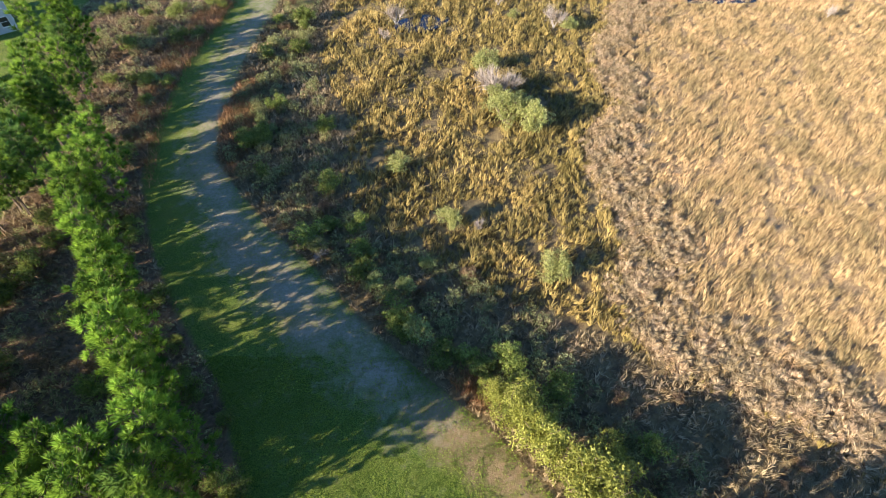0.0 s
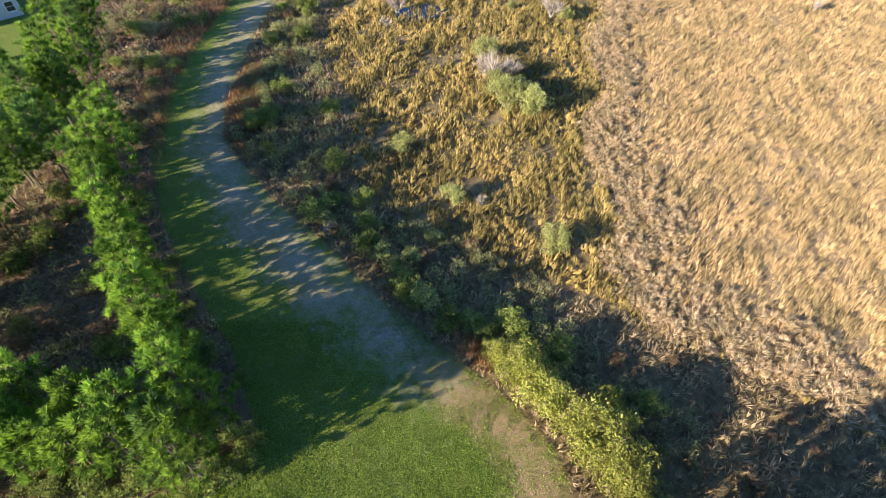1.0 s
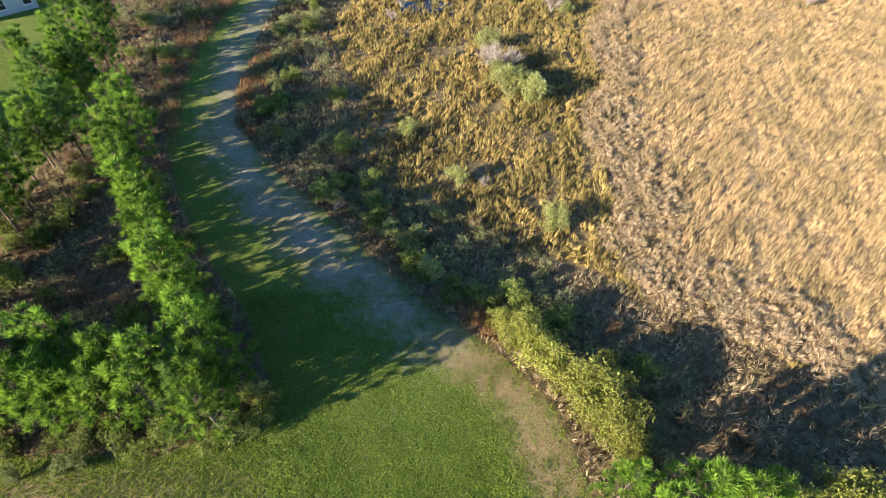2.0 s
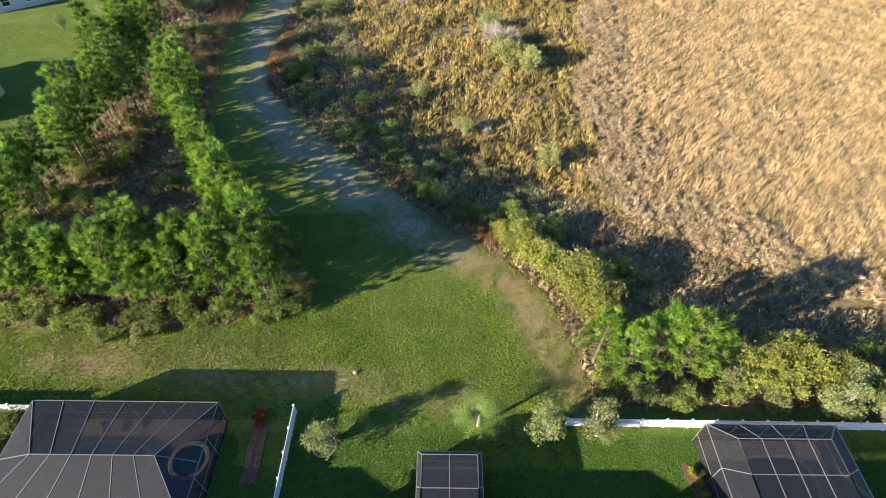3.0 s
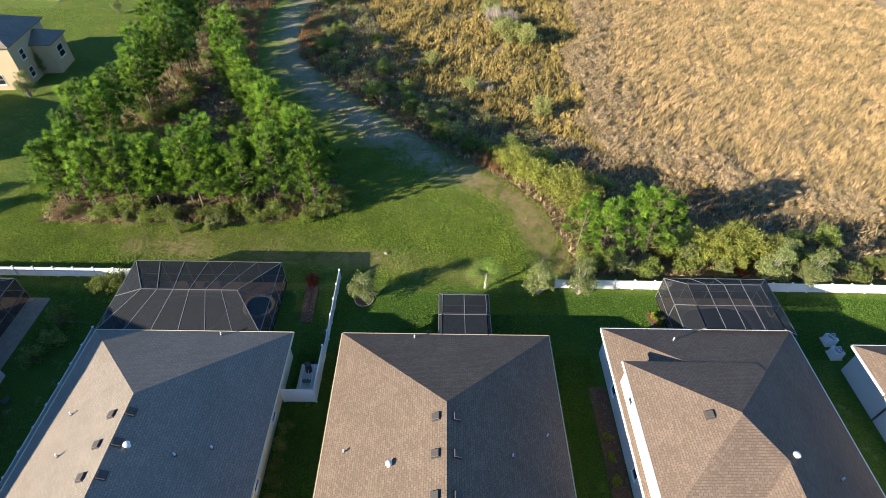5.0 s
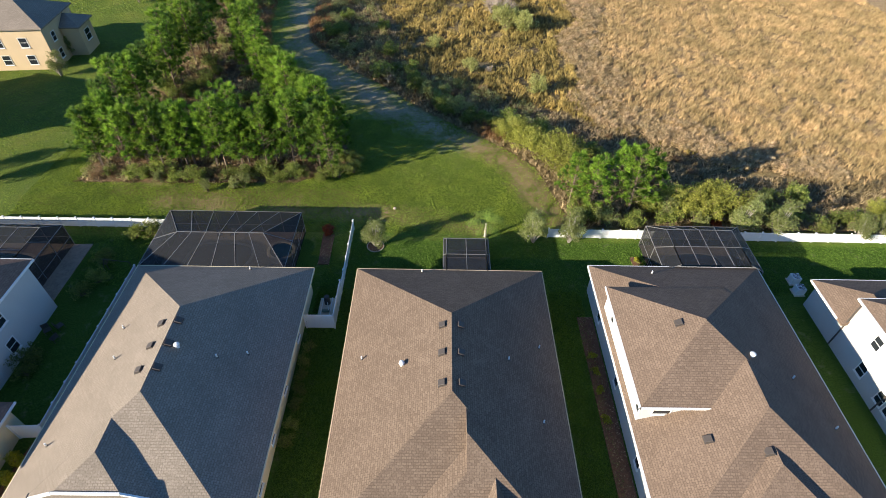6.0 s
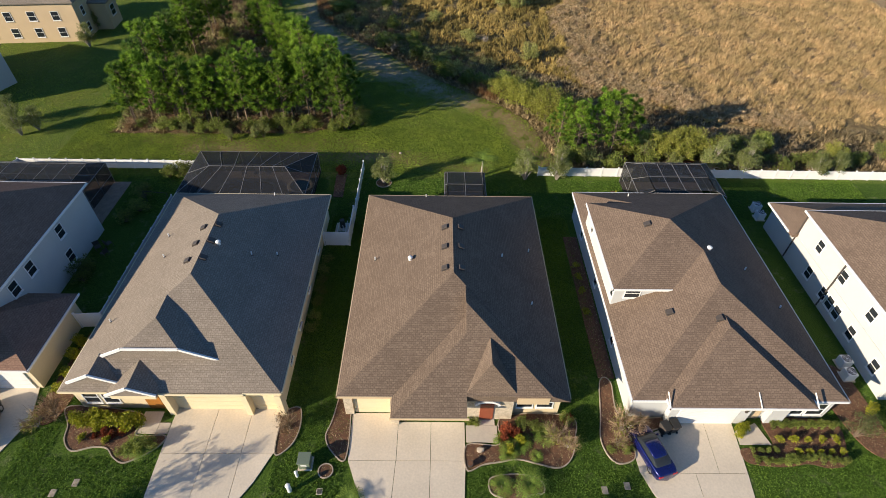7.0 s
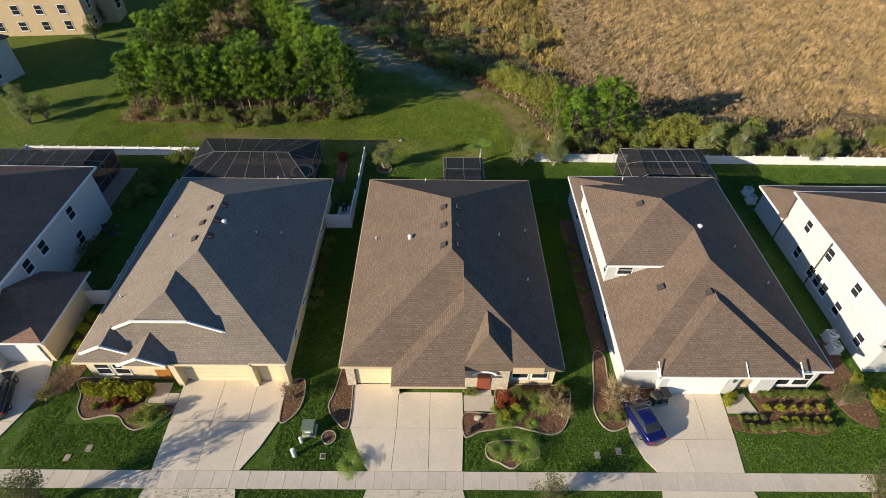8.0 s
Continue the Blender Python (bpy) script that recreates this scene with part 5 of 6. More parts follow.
rows_ = [[sbm.verts.new((-19.1 + rr * math.cos(a), -0.4 + rr * math.sin(a), zz)) for a in np.linspace(0, 2 * math.pi, 28, endpoint=False)] for rr, zz in ring]
for a, b in zip(rows_[:-1], rows_[1:]):
    for k in range(28):
        sbm.faces.new((a[k], a[(k + 1) % 28], b[(k + 1) % 28], b[k]))
part("rim", sbm, EDGING, spa)
part("water", tube((-19.1, -0.4, 0.1), (-19.1, -0.4, 0.48), 1.12, sides=28), POOL, spa, "dark spa water")


# ---- garden things ----
def chair(x, y, z, turn, label="dark metal patio chair on the paving"):
    ob = thing("patio_chair", 0, 0, 0, label, "chair", "patio chairs")
    ORIGIN[ob.name] = Vector()
    part("seat", box(-0.28, 0.28, -0.28, 0.28, 0.4, 0.45, 0.015), VENT_MAT, ob)
    part("backrest", box(-0.28, 0.28, 0.25, 0.3, 0.5, 0.95, 0.015), VENT_MAT, ob)
    for a in (-0.25, 0.25):
        for b in (-0.25, 0.25):
            part("leg", tube((a, b, 0), (a, b, 0.95 if b > 0 else 0.42), 0.02), VENT_MAT, ob)
    ob.matrix_basis = pose(x, y, z, 0, 0, turn)


for x, y, a in ((-37.0, -10.6, 40), (-36.2, -10.1, 150), (-36.0, -11.4, 250), (-26, 1.9, 20), (-24.6, 2.0, -10), (-29.6, 1.6, 60)):
    chair(x, y, 0.06, a)


def air_unit(x, y):
    ob = thing("air_conditioner", x, y, 0, "pale square air conditioning unit on a pad", "air conditioner", "air conditioners")
    part("pad", box(x - 0.5, x + 0.5, y - 0.5, y + 0.5, -0.05, 0.07), CONCRETE, ob)
    part("body", box(x - 0.4, x + 0.4, y - 0.4, y + 0.4, 0.07, 0.85, 0.03), WHITE_PAINT, ob)
    g = bmesh.new()
    for r in (0.12, 0.2, 0.28, 0.34):
        for k in range(16):
            a, b = 2 * math.pi * k / 16, 2 * math.pi * (k + 1) / 16
            beam((x + r * math.cos(a), y + r * math.sin(a), 0.87), (x + r * math.cos(b), y + r * math.sin(b), 0.87), 0.02, 0.02, g)
    part("fan_grille", g, VENT_MAT, ob, "round dark fan grille")


for x, y in ((31.3, -3.2), (31.1, -4.6), (29.9, -23.3), (29.6, -24.5)):
    air_unit(x, y)

pump = thing("pool_pump", -13.6, -7.4, 0, "grey pool pump and filter behind a white fence", "pool pump")
part("pad", box(-14.2, -12.8, -8.8, -6.2, -0.05, 0.08), CONCRETE, pump)
part("filter", tube((-13.5, -6.8, 0.08), (-13.5, -6.8, 1.0), 0.28, 0.24, 14), VENT_MAT, pump)
part("motor", tube((-13.8, -7.9, 0.3), (-13.1, -7.9, 0.3), 0.14, sides=12), GREEN_METAL, pump)
for k, (a, b) in enumerate((((-13.5, -6.8, 0.5), (-13.2, -7.9, 0.5)), ((-13.2, -7.9, 0.5), (-13.2, -7.9, 0.2)), ((-13.9, -6.4, 0.3), (-13.9, -8.4, 0.3)), ((-13.0, -6.5, 0.6), (-13.0, -8.6, 0.6)))):
    part("pipe", tube(a, b, 0.035), PIPE_WHITE, pump)

box_ob = thing("utility_box", -12.65, -31.9, 0, "green metal utility box in the front lawn", "utility box")
part("pad", box(-13.15, -12.15, -32.4, -31.4, -0.05, 0.06), CONCRETE, box_ob)
part("cabinet", box(-13.05, -12.25, -32.3, -31.5, 0.06, 0.85, 0.03), GREEN_METAL, box_ob)
part("lid", box(-13.09, -12.21, -32.34, -31.46, 0.85, 0.92, 0.02), GREEN_METAL, box_ob)
part("notice", box(-12.85, -12.45, -32.312, -32.302, 0.5, 0.68), WHITE_PAINT, box_ob, "small white notice")
for x, y, hh, r in ((-13.4, -33.75, 0.85, 0.16), (-13.1, -32.75, 0.6, 0.12)):
    p = thing("marker_post", x, y, 0, "short white utility post in the lawn", "utility post", "utility posts")
    part("stem", tube((x, y, -0.1), (x, y, hh), r, r * 0.9, 12), VINYL, p)
    part("cap", tube((x, y, hh), (x, y, hh + 0.08), r * 1.08, r * 0.5, 12), VINYL, p)
cover = thing("meter_cover", -11.4, -33.8, 0, "small dark meter cover set in the lawn", "meter cover")
part("frame", box(-11.6, -11.2, -34.0, -33.6, -0.05, 0.03), CONCRETE, cover)
part("lid", box(-11.55, -11.25, -33.95, -33.65, 0.03, 0.045), VENT_MAT, cover)
for x, y in ((-28.0, -33.3), (-29.2, -34.0), (8.0, -33.6), (9.6, -33.3)):
    c2 = thing("meter_cover", x, y, 0, "small tan meter cover set in the lawn", "meter cover")
    part("lid", box(x - 0.2, x + 0.2, y - 0.25, y + 0.25, -0.05, 0.035, 0.01), EDGING, c2)
for x, y, s in ((-0.35, -30.85, 0.3), (-8.3, 7.0, 0.2)):
    st = thing("stone", x, y, 0, "pale rounded stone on the ground", "stone", "stones")
    b2 = bmesh.new()
    bmesh.ops.create_icosphere(b2, subdivisions=2, radius=s, matrix=Matrix.Translation((x, y, s * 0.4)) @ Matrix.Diagonal((1, 0.8, 0.7, 1)))
    for v in b2.verts:
        v.co += Vector(noise.noise_vector(v.co * 3.0)) * s * 0.25
    part("boulder", b2, EDGING, st)
pot = thing("plant_pot", -1.15, -31.95, 0, "small dark plant pot in a bed", "plant pot")
part("vessel", tube((-1.15, -31.95, 0.03), (-1.15, -31.95, 0.4), 0.16, 0.24, 14), VENT_MAT, pot)
part("soil", tube((-1.15, -31.95, 0.35), (-1.15, -31.95, 0.405), 0.2, 0.2, 14), MULCH, pot)
line = thing("clothes_line", -34.0, -3.4, 0, "thin dark metal frame standing in the grass", "garden frame")
for a, b in (((-35.3, -3.0, 0), (-35.3, -3.0, 1.5)), ((-32.7, -3.3, 0), (-32.7, -3.3, 1.5)), ((-35.3, -3.0, 1.5), (-32.7, -3.3, 1.5)), ((-35.3, -4.0, 0), (-35.3, -3.0, 1.5))):
    part("bar", tube(a, b, 0.03), VENT_MAT, line)


# ---- cars ----
def car(x, y, turn, paint, label):
    """A four-door saloon: lofted body, glasshouse, wheels and lamps."""
    ob = thing("car", 0, 0, 0, label, "car")
    ORIGIN[ob.name] = Vector()

    def loft(sections, material, name, lab="", cap=True):
        bm = bmesh.new()
        rings = []
        for px, hw, zb, zt, r in sections:
            pts = [(-hw, zb), (-hw, (zb + zt) / 2), (-hw * (1 - r * 0.35), zt - r * 0.12), (-hw * (1 - r), zt), (hw * (1 - r), zt), (hw * (1 - r * 0.35), zt - r * 0.12), (hw, (zb + zt) / 2), (hw, zb)]
            rings.append([bm.verts.new((px, py, pz)) for py, pz in pts])
        for a, b in zip(rings[:-1], rings[1:]):
            for k in range(8):
                bm.faces.new((a[k], a[(k + 1) % 8], b[(k + 1) % 8], b[k]))
        bm.faces.new(rings[0])
        bm.faces.new(rings[-1][::-1])
        bmesh.ops.recalc_face_normals(bm, faces=bm.faces)
        bmesh.ops.subdivide_edges(bm, edges=bm.edges[:], cuts=1, use_grid_fill=True, smooth=0.6)
        q = part(name, bm, material, ob, lab)
        q.data.polygons.foreach_set("use_smooth", [True] * len(q.data.polygons))
        return q

    body = loft([(-2.38, 0.70, 0.45, 0.80, 0.25), (-2.25, 0.84, 0.30, 0.98, 0.2), (-1.5, 0.91, 0.26, 1.03, 0.14), (0, 0.92, 0.25, 0.98, 0.12), (1.0, 0.91, 0.26, 0.95, 0.14), (1.9, 0.86, 0.28, 0.82, 0.22), (2.3, 0.74, 0.34, 0.68, 0.3), (2.42, 0.6, 0.42, 0.6, 0.3)], paint, "body")
    loft([(-1.75, 0.66, 0.92, 1.0, 0.2), (-1.0, 0.74, 0.92, 1.38, 0.25), (-0.2, 0.76, 0.92, 1.43, 0.25), (0.45, 0.74, 0.9, 1.38, 0.25), (1.25, 0.68, 0.9, 0.97, 0.2)], GLASS_DARK, "glasshouse", "dark tinted windows")
    loft([(-1.05, 0.56, 1.34, 1.41, 0.15), (-0.2, 0.60, 1.38, 1.465, 0.15), (0.4, 0.57, 1.34, 1.415, 0.15)], paint, "roof")
    for px in (-1.42, 1.42):
        for py in (-0.84, 0.84):
            wheel = part("wheel", tube((px, py - 0.1, 0.32), (px, py + 0.1, 0.32), 0.32, sides=20), RUBBER, ob, "black tyre")
            s = 1 if py > 0 else -1
            part("rim", tube((px, py + s * 0.09, 0.32), (px, py + s * 0.115, 0.32), 0.21, 0.18, 14), ALLOY, wheel, "silver alloy rim")
    for py in (-0.62, 0.62):
        part("tail_lamp", box(-2.40, -2.27, py - 0.2, py + 0.2, 0.72, 0.88, 0.03), LAMP_RED, ob, "red tail lamp")
        part("headlight", box(2.15, 2.34, py - 0.18, py + 0.18, 0.56, 0.70, 0.03), PIPE_WHITE, ob)
        part("wing_mirror", box(0.75, 0.92, py * 1.62 - 0.1, py * 1.62 + 0.1, 0.95, 1.08, 0.03), paint, ob)
    ob.matrix_basis = pose(x, y, 0.035, 0, 0, turn)
    ob.scale = (0.86, 0.88, 0.88)


car(11.75, -30.95, 107, CAR_BLUE, "dark blue saloon car parked on a drive")
car(-36.4, -29.4, 110, CAR_BLACK, "black saloon car parked on a pale drive")


def bin_at(x, y, turn):
    ob = thing("wheelie_bin", 0, 0, 0, "dark wheeled rubbish bin beside a garage", "bin", "wheeled bins")
    ORIGIN[ob.name] = Vector()
    bm = bmesh.new()
    low = [bm.verts.new((a * 0.22, b * 0.26, 0.06)) for a, b in ((-1, -1), (1, -1), (1, 1), (-1, 1))]
    high = [bm.verts.new((a * 0.29, b * 0.36, 1.0)) for a, b in ((-1, -1), (1, -1), (1, 1), (-1, 1))]
    bm.faces.new(low[::-1])
    bm.faces.new(high)
    for k in range(4):
        bm.faces.new((low[k], low[(k + 1) % 4], high[(k + 1) % 4], high[k]))
    part("body", bm, VENT_MAT, ob)
    part("lid", box(-0.31, 0.31, -0.38, 0.4, 1.0, 1.07, 0.02), RUBBER, ob)
    for s in (-1, 1):
        part("wheel", tube((s * 0.24, 0.28, 0.1), (s * 0.3, 0.28, 0.1), 0.1, sides=12), RUBBER, ob)
    ob.matrix_basis = pose(x, y, 0.035, 0, 0, turn)


bin_at(13.2, -29.35, 200)
bin_at(13.9, -29.2, 190)
pond = part("pond", prism(curve_points([(-7, 82), (-4, 81), (0, 83.5), (1, 86), (-3, 87), (-7, 85)], 6), -0.3, 0.06), POND)
tagged(pond, "small dark pool of marsh water", "water", kind="structure")
pond = part("pond", prism(curve_points([(40, 91.5), (46, 91), (54, 92.5), (50, 97), (42, 96)], 6), -0.3, 0.06), POND)
tagged(pond, "patch of open blue marsh water", "water", kind="structure")


# ---- trees ----
PINES = [make_pine(11, 9.2, PINE_LEAF, "young pine with long bright green needle tufts"), make_pine(12, 8.4, PINE_LEAF, "young pine with long bright green needle tufts"),
         make_pine(13, 9.8, PINE_LEAF, "young pine with long bright green needle tufts"), make_pine(14, 9.0, PINE_LEAF_DULL, "young pine with dull green needles")]
rnd = np.random.RandomState(5)


def row_of(line, gap, jitter, kinds, sizes):
    for (ax, ay), (bx, by) in zip(line[:-1], line[1:]):
        n = max(1, int(math.hypot(bx - ax, by - ay) / gap))
        for k in range(n):
            t = (k + rnd.uniform(0.2, 0.8)) / n
            plant(kinds[rnd.randint(len(kinds))], ax + (bx - ax) * t + rnd.normal(0, jitter), ay + (by - ay) * t + rnd.normal(0, jitter), rnd.uniform(0, 360), rnd.uniform(*sizes))


row_of([(-44, 13.2), (-30, 14.0), (-15, 14.0)], 1.35, 0.7, PINES, (0.82, 1.02))
row_of([(-15.5, 15.0), (-21.5, 22.5), (-27, 30), (-32, 38), (-36, 48)], 1.8, 0.5, PINES[:3], (0.85, 1.03))
row_of([(-43, 15), (-43.5, 28), (-42.5, 40), (-43.5, 50)], 1.5, 1.0, PINES, (0.85, 1.03))
row_of([(-43.5, 50), (-46, 62), (-52, 78)], 2.0, 1.4, PINES, (0.9, 1.15))
row_of([(-39.5, 16), (-20, 16.5)], 2.6, 0.8, PINES, (0.75, 0.95))
for x, y, s in ((11.2, 8.2, 0.8), (13.2, 6.6, 0.85), (15.6, 7.6, 0.98), (17.4, 6.4, 0.9), (19.2, 7.4, 0.86)):
    plant(PINES[rnd.randint(2)], x, y, 70 * x, s)
drop_models(PINES)


# ---- shrubs of the trail edge and marsh ----
G1, G2, Y1, GR1, BR1 = (
    [make_shrub("shrub", 21 + k, 1.5, 2.0, SHRUB_LEAF, "dark green leafy shrub in dense brush", "shrub", "brush shrubs", 2600, 0.115, 12) for k in range(3)],
    [make_shrub("shrub", 31 + k, 1.3, 2.6, SHRUB_GREY, "grey-green upright shrub in dense brush", "shrub", "brush shrubs", 2600, 0.11, 14) for k in range(2)],
    [make_shrub("shrub", 41 + k, 1.7, 2.9, SHRUB_YELLOW, "yellowing leafy shrub at the trail edge", "shrub", "yellow shrubs", 6500, 0.095, 22) for k in range(2)],
    [make_shrub("shrub", 51 + k, 1.4, 2.1, SHRUB_PALE, "rounded pale olive shrub in the marsh", "shrub", "marsh shrubs", 4500, 0.09, 14) for k in range(2)],
    [make_shrub("shrub", 61 + k, 1.3, 1.3, SHRUB_BROWN, "brown autumn shrub in brush", "shrub", "brush shrubs", 1800, 0.10, 10) for k in range(2)])
BARE = [make_bare("bare_shrub", 71 + k, 2.6, "leafless pale grey twiggy shrub") for k in range(2)]
TAN = [make_bare("bare_shrub", 73 + k, 2.6, "nearly leafless tan shrub in a bed", 420, SHRUB_YELLOW if k else SHRUB_BROWN, TWIGS_TAN) for k in range(2)]
TREES = [make_shrub("small_tree", 81 + k, 1.45, 4.0, SHRUB_GREY, "small grey-green garden tree on grass", "tree", "garden trees", 6500, 0.09, 20, bark=BARK_PALE) for k in range(2)]
OLIVE = [make_shrub("small_tree", 91 + k, 2.3, 5.0, SHRUB_DARK, "small dark olive street tree with a thin crown", "tree", "street trees", 4200, 0.10, 16) for k in range(2)]
MODELS = [*G1, *G2, *Y1, *GR1, *BR1, *BARE, *TAN, *TREES, *OLIVE]
rnd = np.random.RandomState(17)


def sow(models, poly, n, seed, bounds, sizes, clear=()):
    x, y = scatter(poly, n, seed, *bounds)
    r = np.random.RandomState(seed)
    for a, b in zip(x, y):
        plant(models[r.randint(len(models))], a, b, r.uniform(0, 360), r.uniform(*sizes))


NEAR_TRAIL = [(-26, 92), (-27, 73), (-26, 60.6), (-25, 52.5), (-16.8, 42), (-10.8, 36.8), (-5, 30), (1, 24.8), (5.6, 20.8), (9.2, 17), (11.5, 12), (20, 10.5), (20, 16), (13, 24), (8, 31), (3, 35), (-4, 38.5), (-10, 43), (-13, 54), (-15, 62), (-19, 75), (-20, 92)]
sow(G1, NEAR_TRAIL, 130, 1, (-28, 22, 8, 92), (0.75, 1.3))
sow(BR1, NEAR_TRAIL, 80, 2, (-28, 22, 8, 92), (0.7, 1.2))
sow(G2, NEAR_TRAIL, 40, 3, (-28, 22, 8, 92), (0.6, 1.0))
for x, y, s in ((6.2, 20.8, 1.35), (8.0, 19.0, 1.55), (7.2, 20.2, 1.2), (11.0, 15.6, 1.8), (10.2, 17.0, 1.4), (11.9, 13.4, 1.6), (4.6, 22.4, 0.9), (12.8, 17.6, 1.1), (13.2, 11.0, 1.2)):
    plant(Y1[rnd.randint(2)], x, y, rnd.uniform(0, 360), s)
for x, y, s in ((-1.0, 27.4, 1.3), (0.8, 25.8, 1.2), (-2.6, 28.6, 1.0), (-12.6, 38.6, 1.35), (-7.2, 34.4, 1.15), (-5.6, 33.2, 1.0), (2.6, 25.4, 1.0), (3.8, 24.4, 0.95), (-4.4, 31.2, 0.9)):
    plant((G1 + G2)[rnd.randint(5)], x, y, rnd.uniform(0, 360), s)
sow(BR1, [(13, 12), (30, 11), (28, 18), (20, 24), (13, 26), (10, 24)], 22, 77, (9, 31, 10, 27), (0.4, 0.7))
plant(G2[0], -11.2, 37.2, 40, 1.0)
plant(BARE[0], -11.4, 36.9, 10, 0.85)
for x, y, s in ((10.9, 34.6, 1.4), (1.3, 41.2, 1.15), (-4.6, 49.5, 1.15), (8.0, 58.8, 2.0), (11.4, 57.2, 1.9), (6.8, 62.0, 1.5), (5.8, 70.5, 1.7), (9.8, 60.2, 1.6)):
    plant(GR1[rnd.randint(2)], x, y, rnd.uniform(0, 360), s)
for x, y, s in ((7.4, 64.0, 1.7), (6.0, 65.5, 1.6), (8.8, 65.0, 1.4), (17.0, 83.0, 1.6), (9.0, 91.0, 1.6), (-7.2, 84.0, 1.4), (4.2, 40.5, 0.6), (-8.6, 79.5, 0.8), (18.5, 84.5, 0.8), (60, 86, 0.9)):
    plant(BARE[rnd.randint(2)], x, y, rnd.uniform(0, 360), s)
plant(GR1[0], 19.0, 82.0, 0, 1.1)
plant(GR1[1], 11, 86.0, 0, 0.8)
# the hedge of volunteers behind the long fence
row_of([(9.5, 5.6), (20, 5.2), (34, 6.0), (46, 5.5), (62, 6)], 1.7, 0.9, G1 + G2[:1] + Y1[:1], (0.8, 1.3))
row_of([(13, 8.8), (24, 8.6), (40, 8.2)], 2.6, 0.9, G1 + BR1, (0.8, 1.3))
row_of([(21.5, 7.2), (25, 7.4)], 1.6, 0.4, Y1, (1.1, 1.4))
plant(Y1[0], 28.0, 7.4, 30, 1.6)
plant(Y1[1], 26.4, 8.0, 90, 1.2)
# understorey of the pines
row_of([(-44, 11.9), (-30, 11.9), (-19, 12.4), (-14, 14)], 1.25, 0.5, G1 + BR1 + G2, (0.7, 1.2))
row_of([(-13.6, 15.6), (-20, 23.5), (-26.5, 32), (-33, 42)], 2.6, 0.7, G1, (0.6, 1.0))
sow(G1 + BR1, PINE_AREA, 190, 8, (-62, -14, 12, 92), (0.7, 1.3))
for x, y, s in ((-27.0, 10.2, 0.7), (-26.0, 10.5, 0.8), (-29.8, 9.6, 0.7)):
    plant(G2[0], x, y, 60 * x, s)
# garden trees
for x, y, s in ((-9.85, 0.95, 1.05), (6.5, 1.9, 1.2), (10.2, 2.0, 1.2), (28.7, 4.0, 1.25), (32.4, 3.6, 1.3), (30.5, 5.6, 1.1)):
    plant(TREES[rnd.randint(2)], x, y, rnd.uniform(0, 360), s, 0.0)
for x, y, s in ((-58.9, 13.0, 1.2), (-60.9, 37.2, 1.1), (-62.9, 44.5, 0.9), (-55.0, 11.5, 1.0), (-56.5, 10.2, 1.1), (-56.6, 72, 1.1), (-62, 68, 0.8), (41, 2.9, 1.0), (43.5, 3.4, 0.9)):
    plant(TREES[rnd.randint(2)], x, y, rnd.uniform(0, 360), s, 0.0)
plant(OLIVE[0], -28.8, -37.3, 20, 1.0, 0.0)
plant(OLIVE[1], 4.1, -36.9, 50, 0.72, 0.0)
plant(OLIVE[1], 26.0, -36.6, 110, 1.0, 0.0)
plant(OLIVE[0], 27.4, -29.6, 200, 0.62, 0.0)
plant(G1[0], -33.2, 2.0, 20, 1.0, 0.0)
plant(G1[1], -34.6, 1.6, 50, 0.8, 0.0)
for x, y, s in ((-36.9, -13.6, 0.9), (-36.5, -14.8, 0.7), (-36.0, -2.2, 0.9), (-35.5, -4.5, 0.8), (-36.2, -6.3, 0.8)):
    plant(G1[rnd.randint(3)], x, y, 77 * x, s, 0.0)
for x, y in ((-14.3, -12.0), (-14.3, -13.3), (-14.25, -14.6), (-14.3, -16.0), (-14.3, -17.4), (-14.3, -18.9), (-14.25, -20.3)):
    plant(G1[rnd.randint(3)], x, y, 60 * y, 0.5, 0.0)
plant(G1[2], -4.0, -3.8, 0, 0.75, 0.0)
for x, y, s in ((10.2, -29.3, 0.95), (11.3, -29.1, 0.75), (9.6, -30.3, 0.6), (-14.4, -29.3, 0.8), (-31.9, -28.4, 0.95), (-32.8, -29.2, 0.8), (5.2, -30.0, 0.85), (5.9, -30.6, 0.6)):
    plant(TAN[rnd.randint(2)], x, y, rnd.uniform(0, 360), s, 0.0)
for x, y, s in ((6.2, -28.7, 0.5), (3.9, -29.2, 0.45), (2.9, -29.0, 0.5), (-24.6, -31.0, 0.6), (-25.4, -31.1, 0.5), (-24.0, -30.7, 0.5), (-0.6, -28.75, 0.3), (-1.1, -28.8, 0.3), (9.0, -30.9, 0.3), (10.2, -30.9, 0.35)):
    plant(G1[rnd.randint(3)], x, y, rnd.uniform(0, 360), s, 0.0)
drop_models(MODELS)

LIME = make_shrub("hedge_shrub", 101, 0.62, 0.95, SHRUB_LIME, "lime-yellow clipped shrub in a mulch bed", "shrub", "lime shrubs", 1500, 0.09)
RED = make_shrub("red_shrub", 102, 0.5, 0.7, SHRUB_RED, "red-leaved shrub in a mulch bed", "shrub", "red shrubs", 900, 0.11)
BALL = make_shrub("round_shrub", 103, 0.36, 0.55, SHRUB_LIME, "small round yellow-green shrub", "shrub", "round shrubs", 700, 0.07)
DARKB = make_shrub("hedge_shrub", 104, 0.5, 0.7, SHRUB_LEAF, "clipped green hedge shrub", "shrub", "hedge shrubs", 1200, 0.08)
for k in range(9):
    plant(LIME, -29.9 + k * 0.56, -28.85 - 0.2 * (k % 2), 40 * k, rnd.uniform(1.15, 1.45), 0.0)
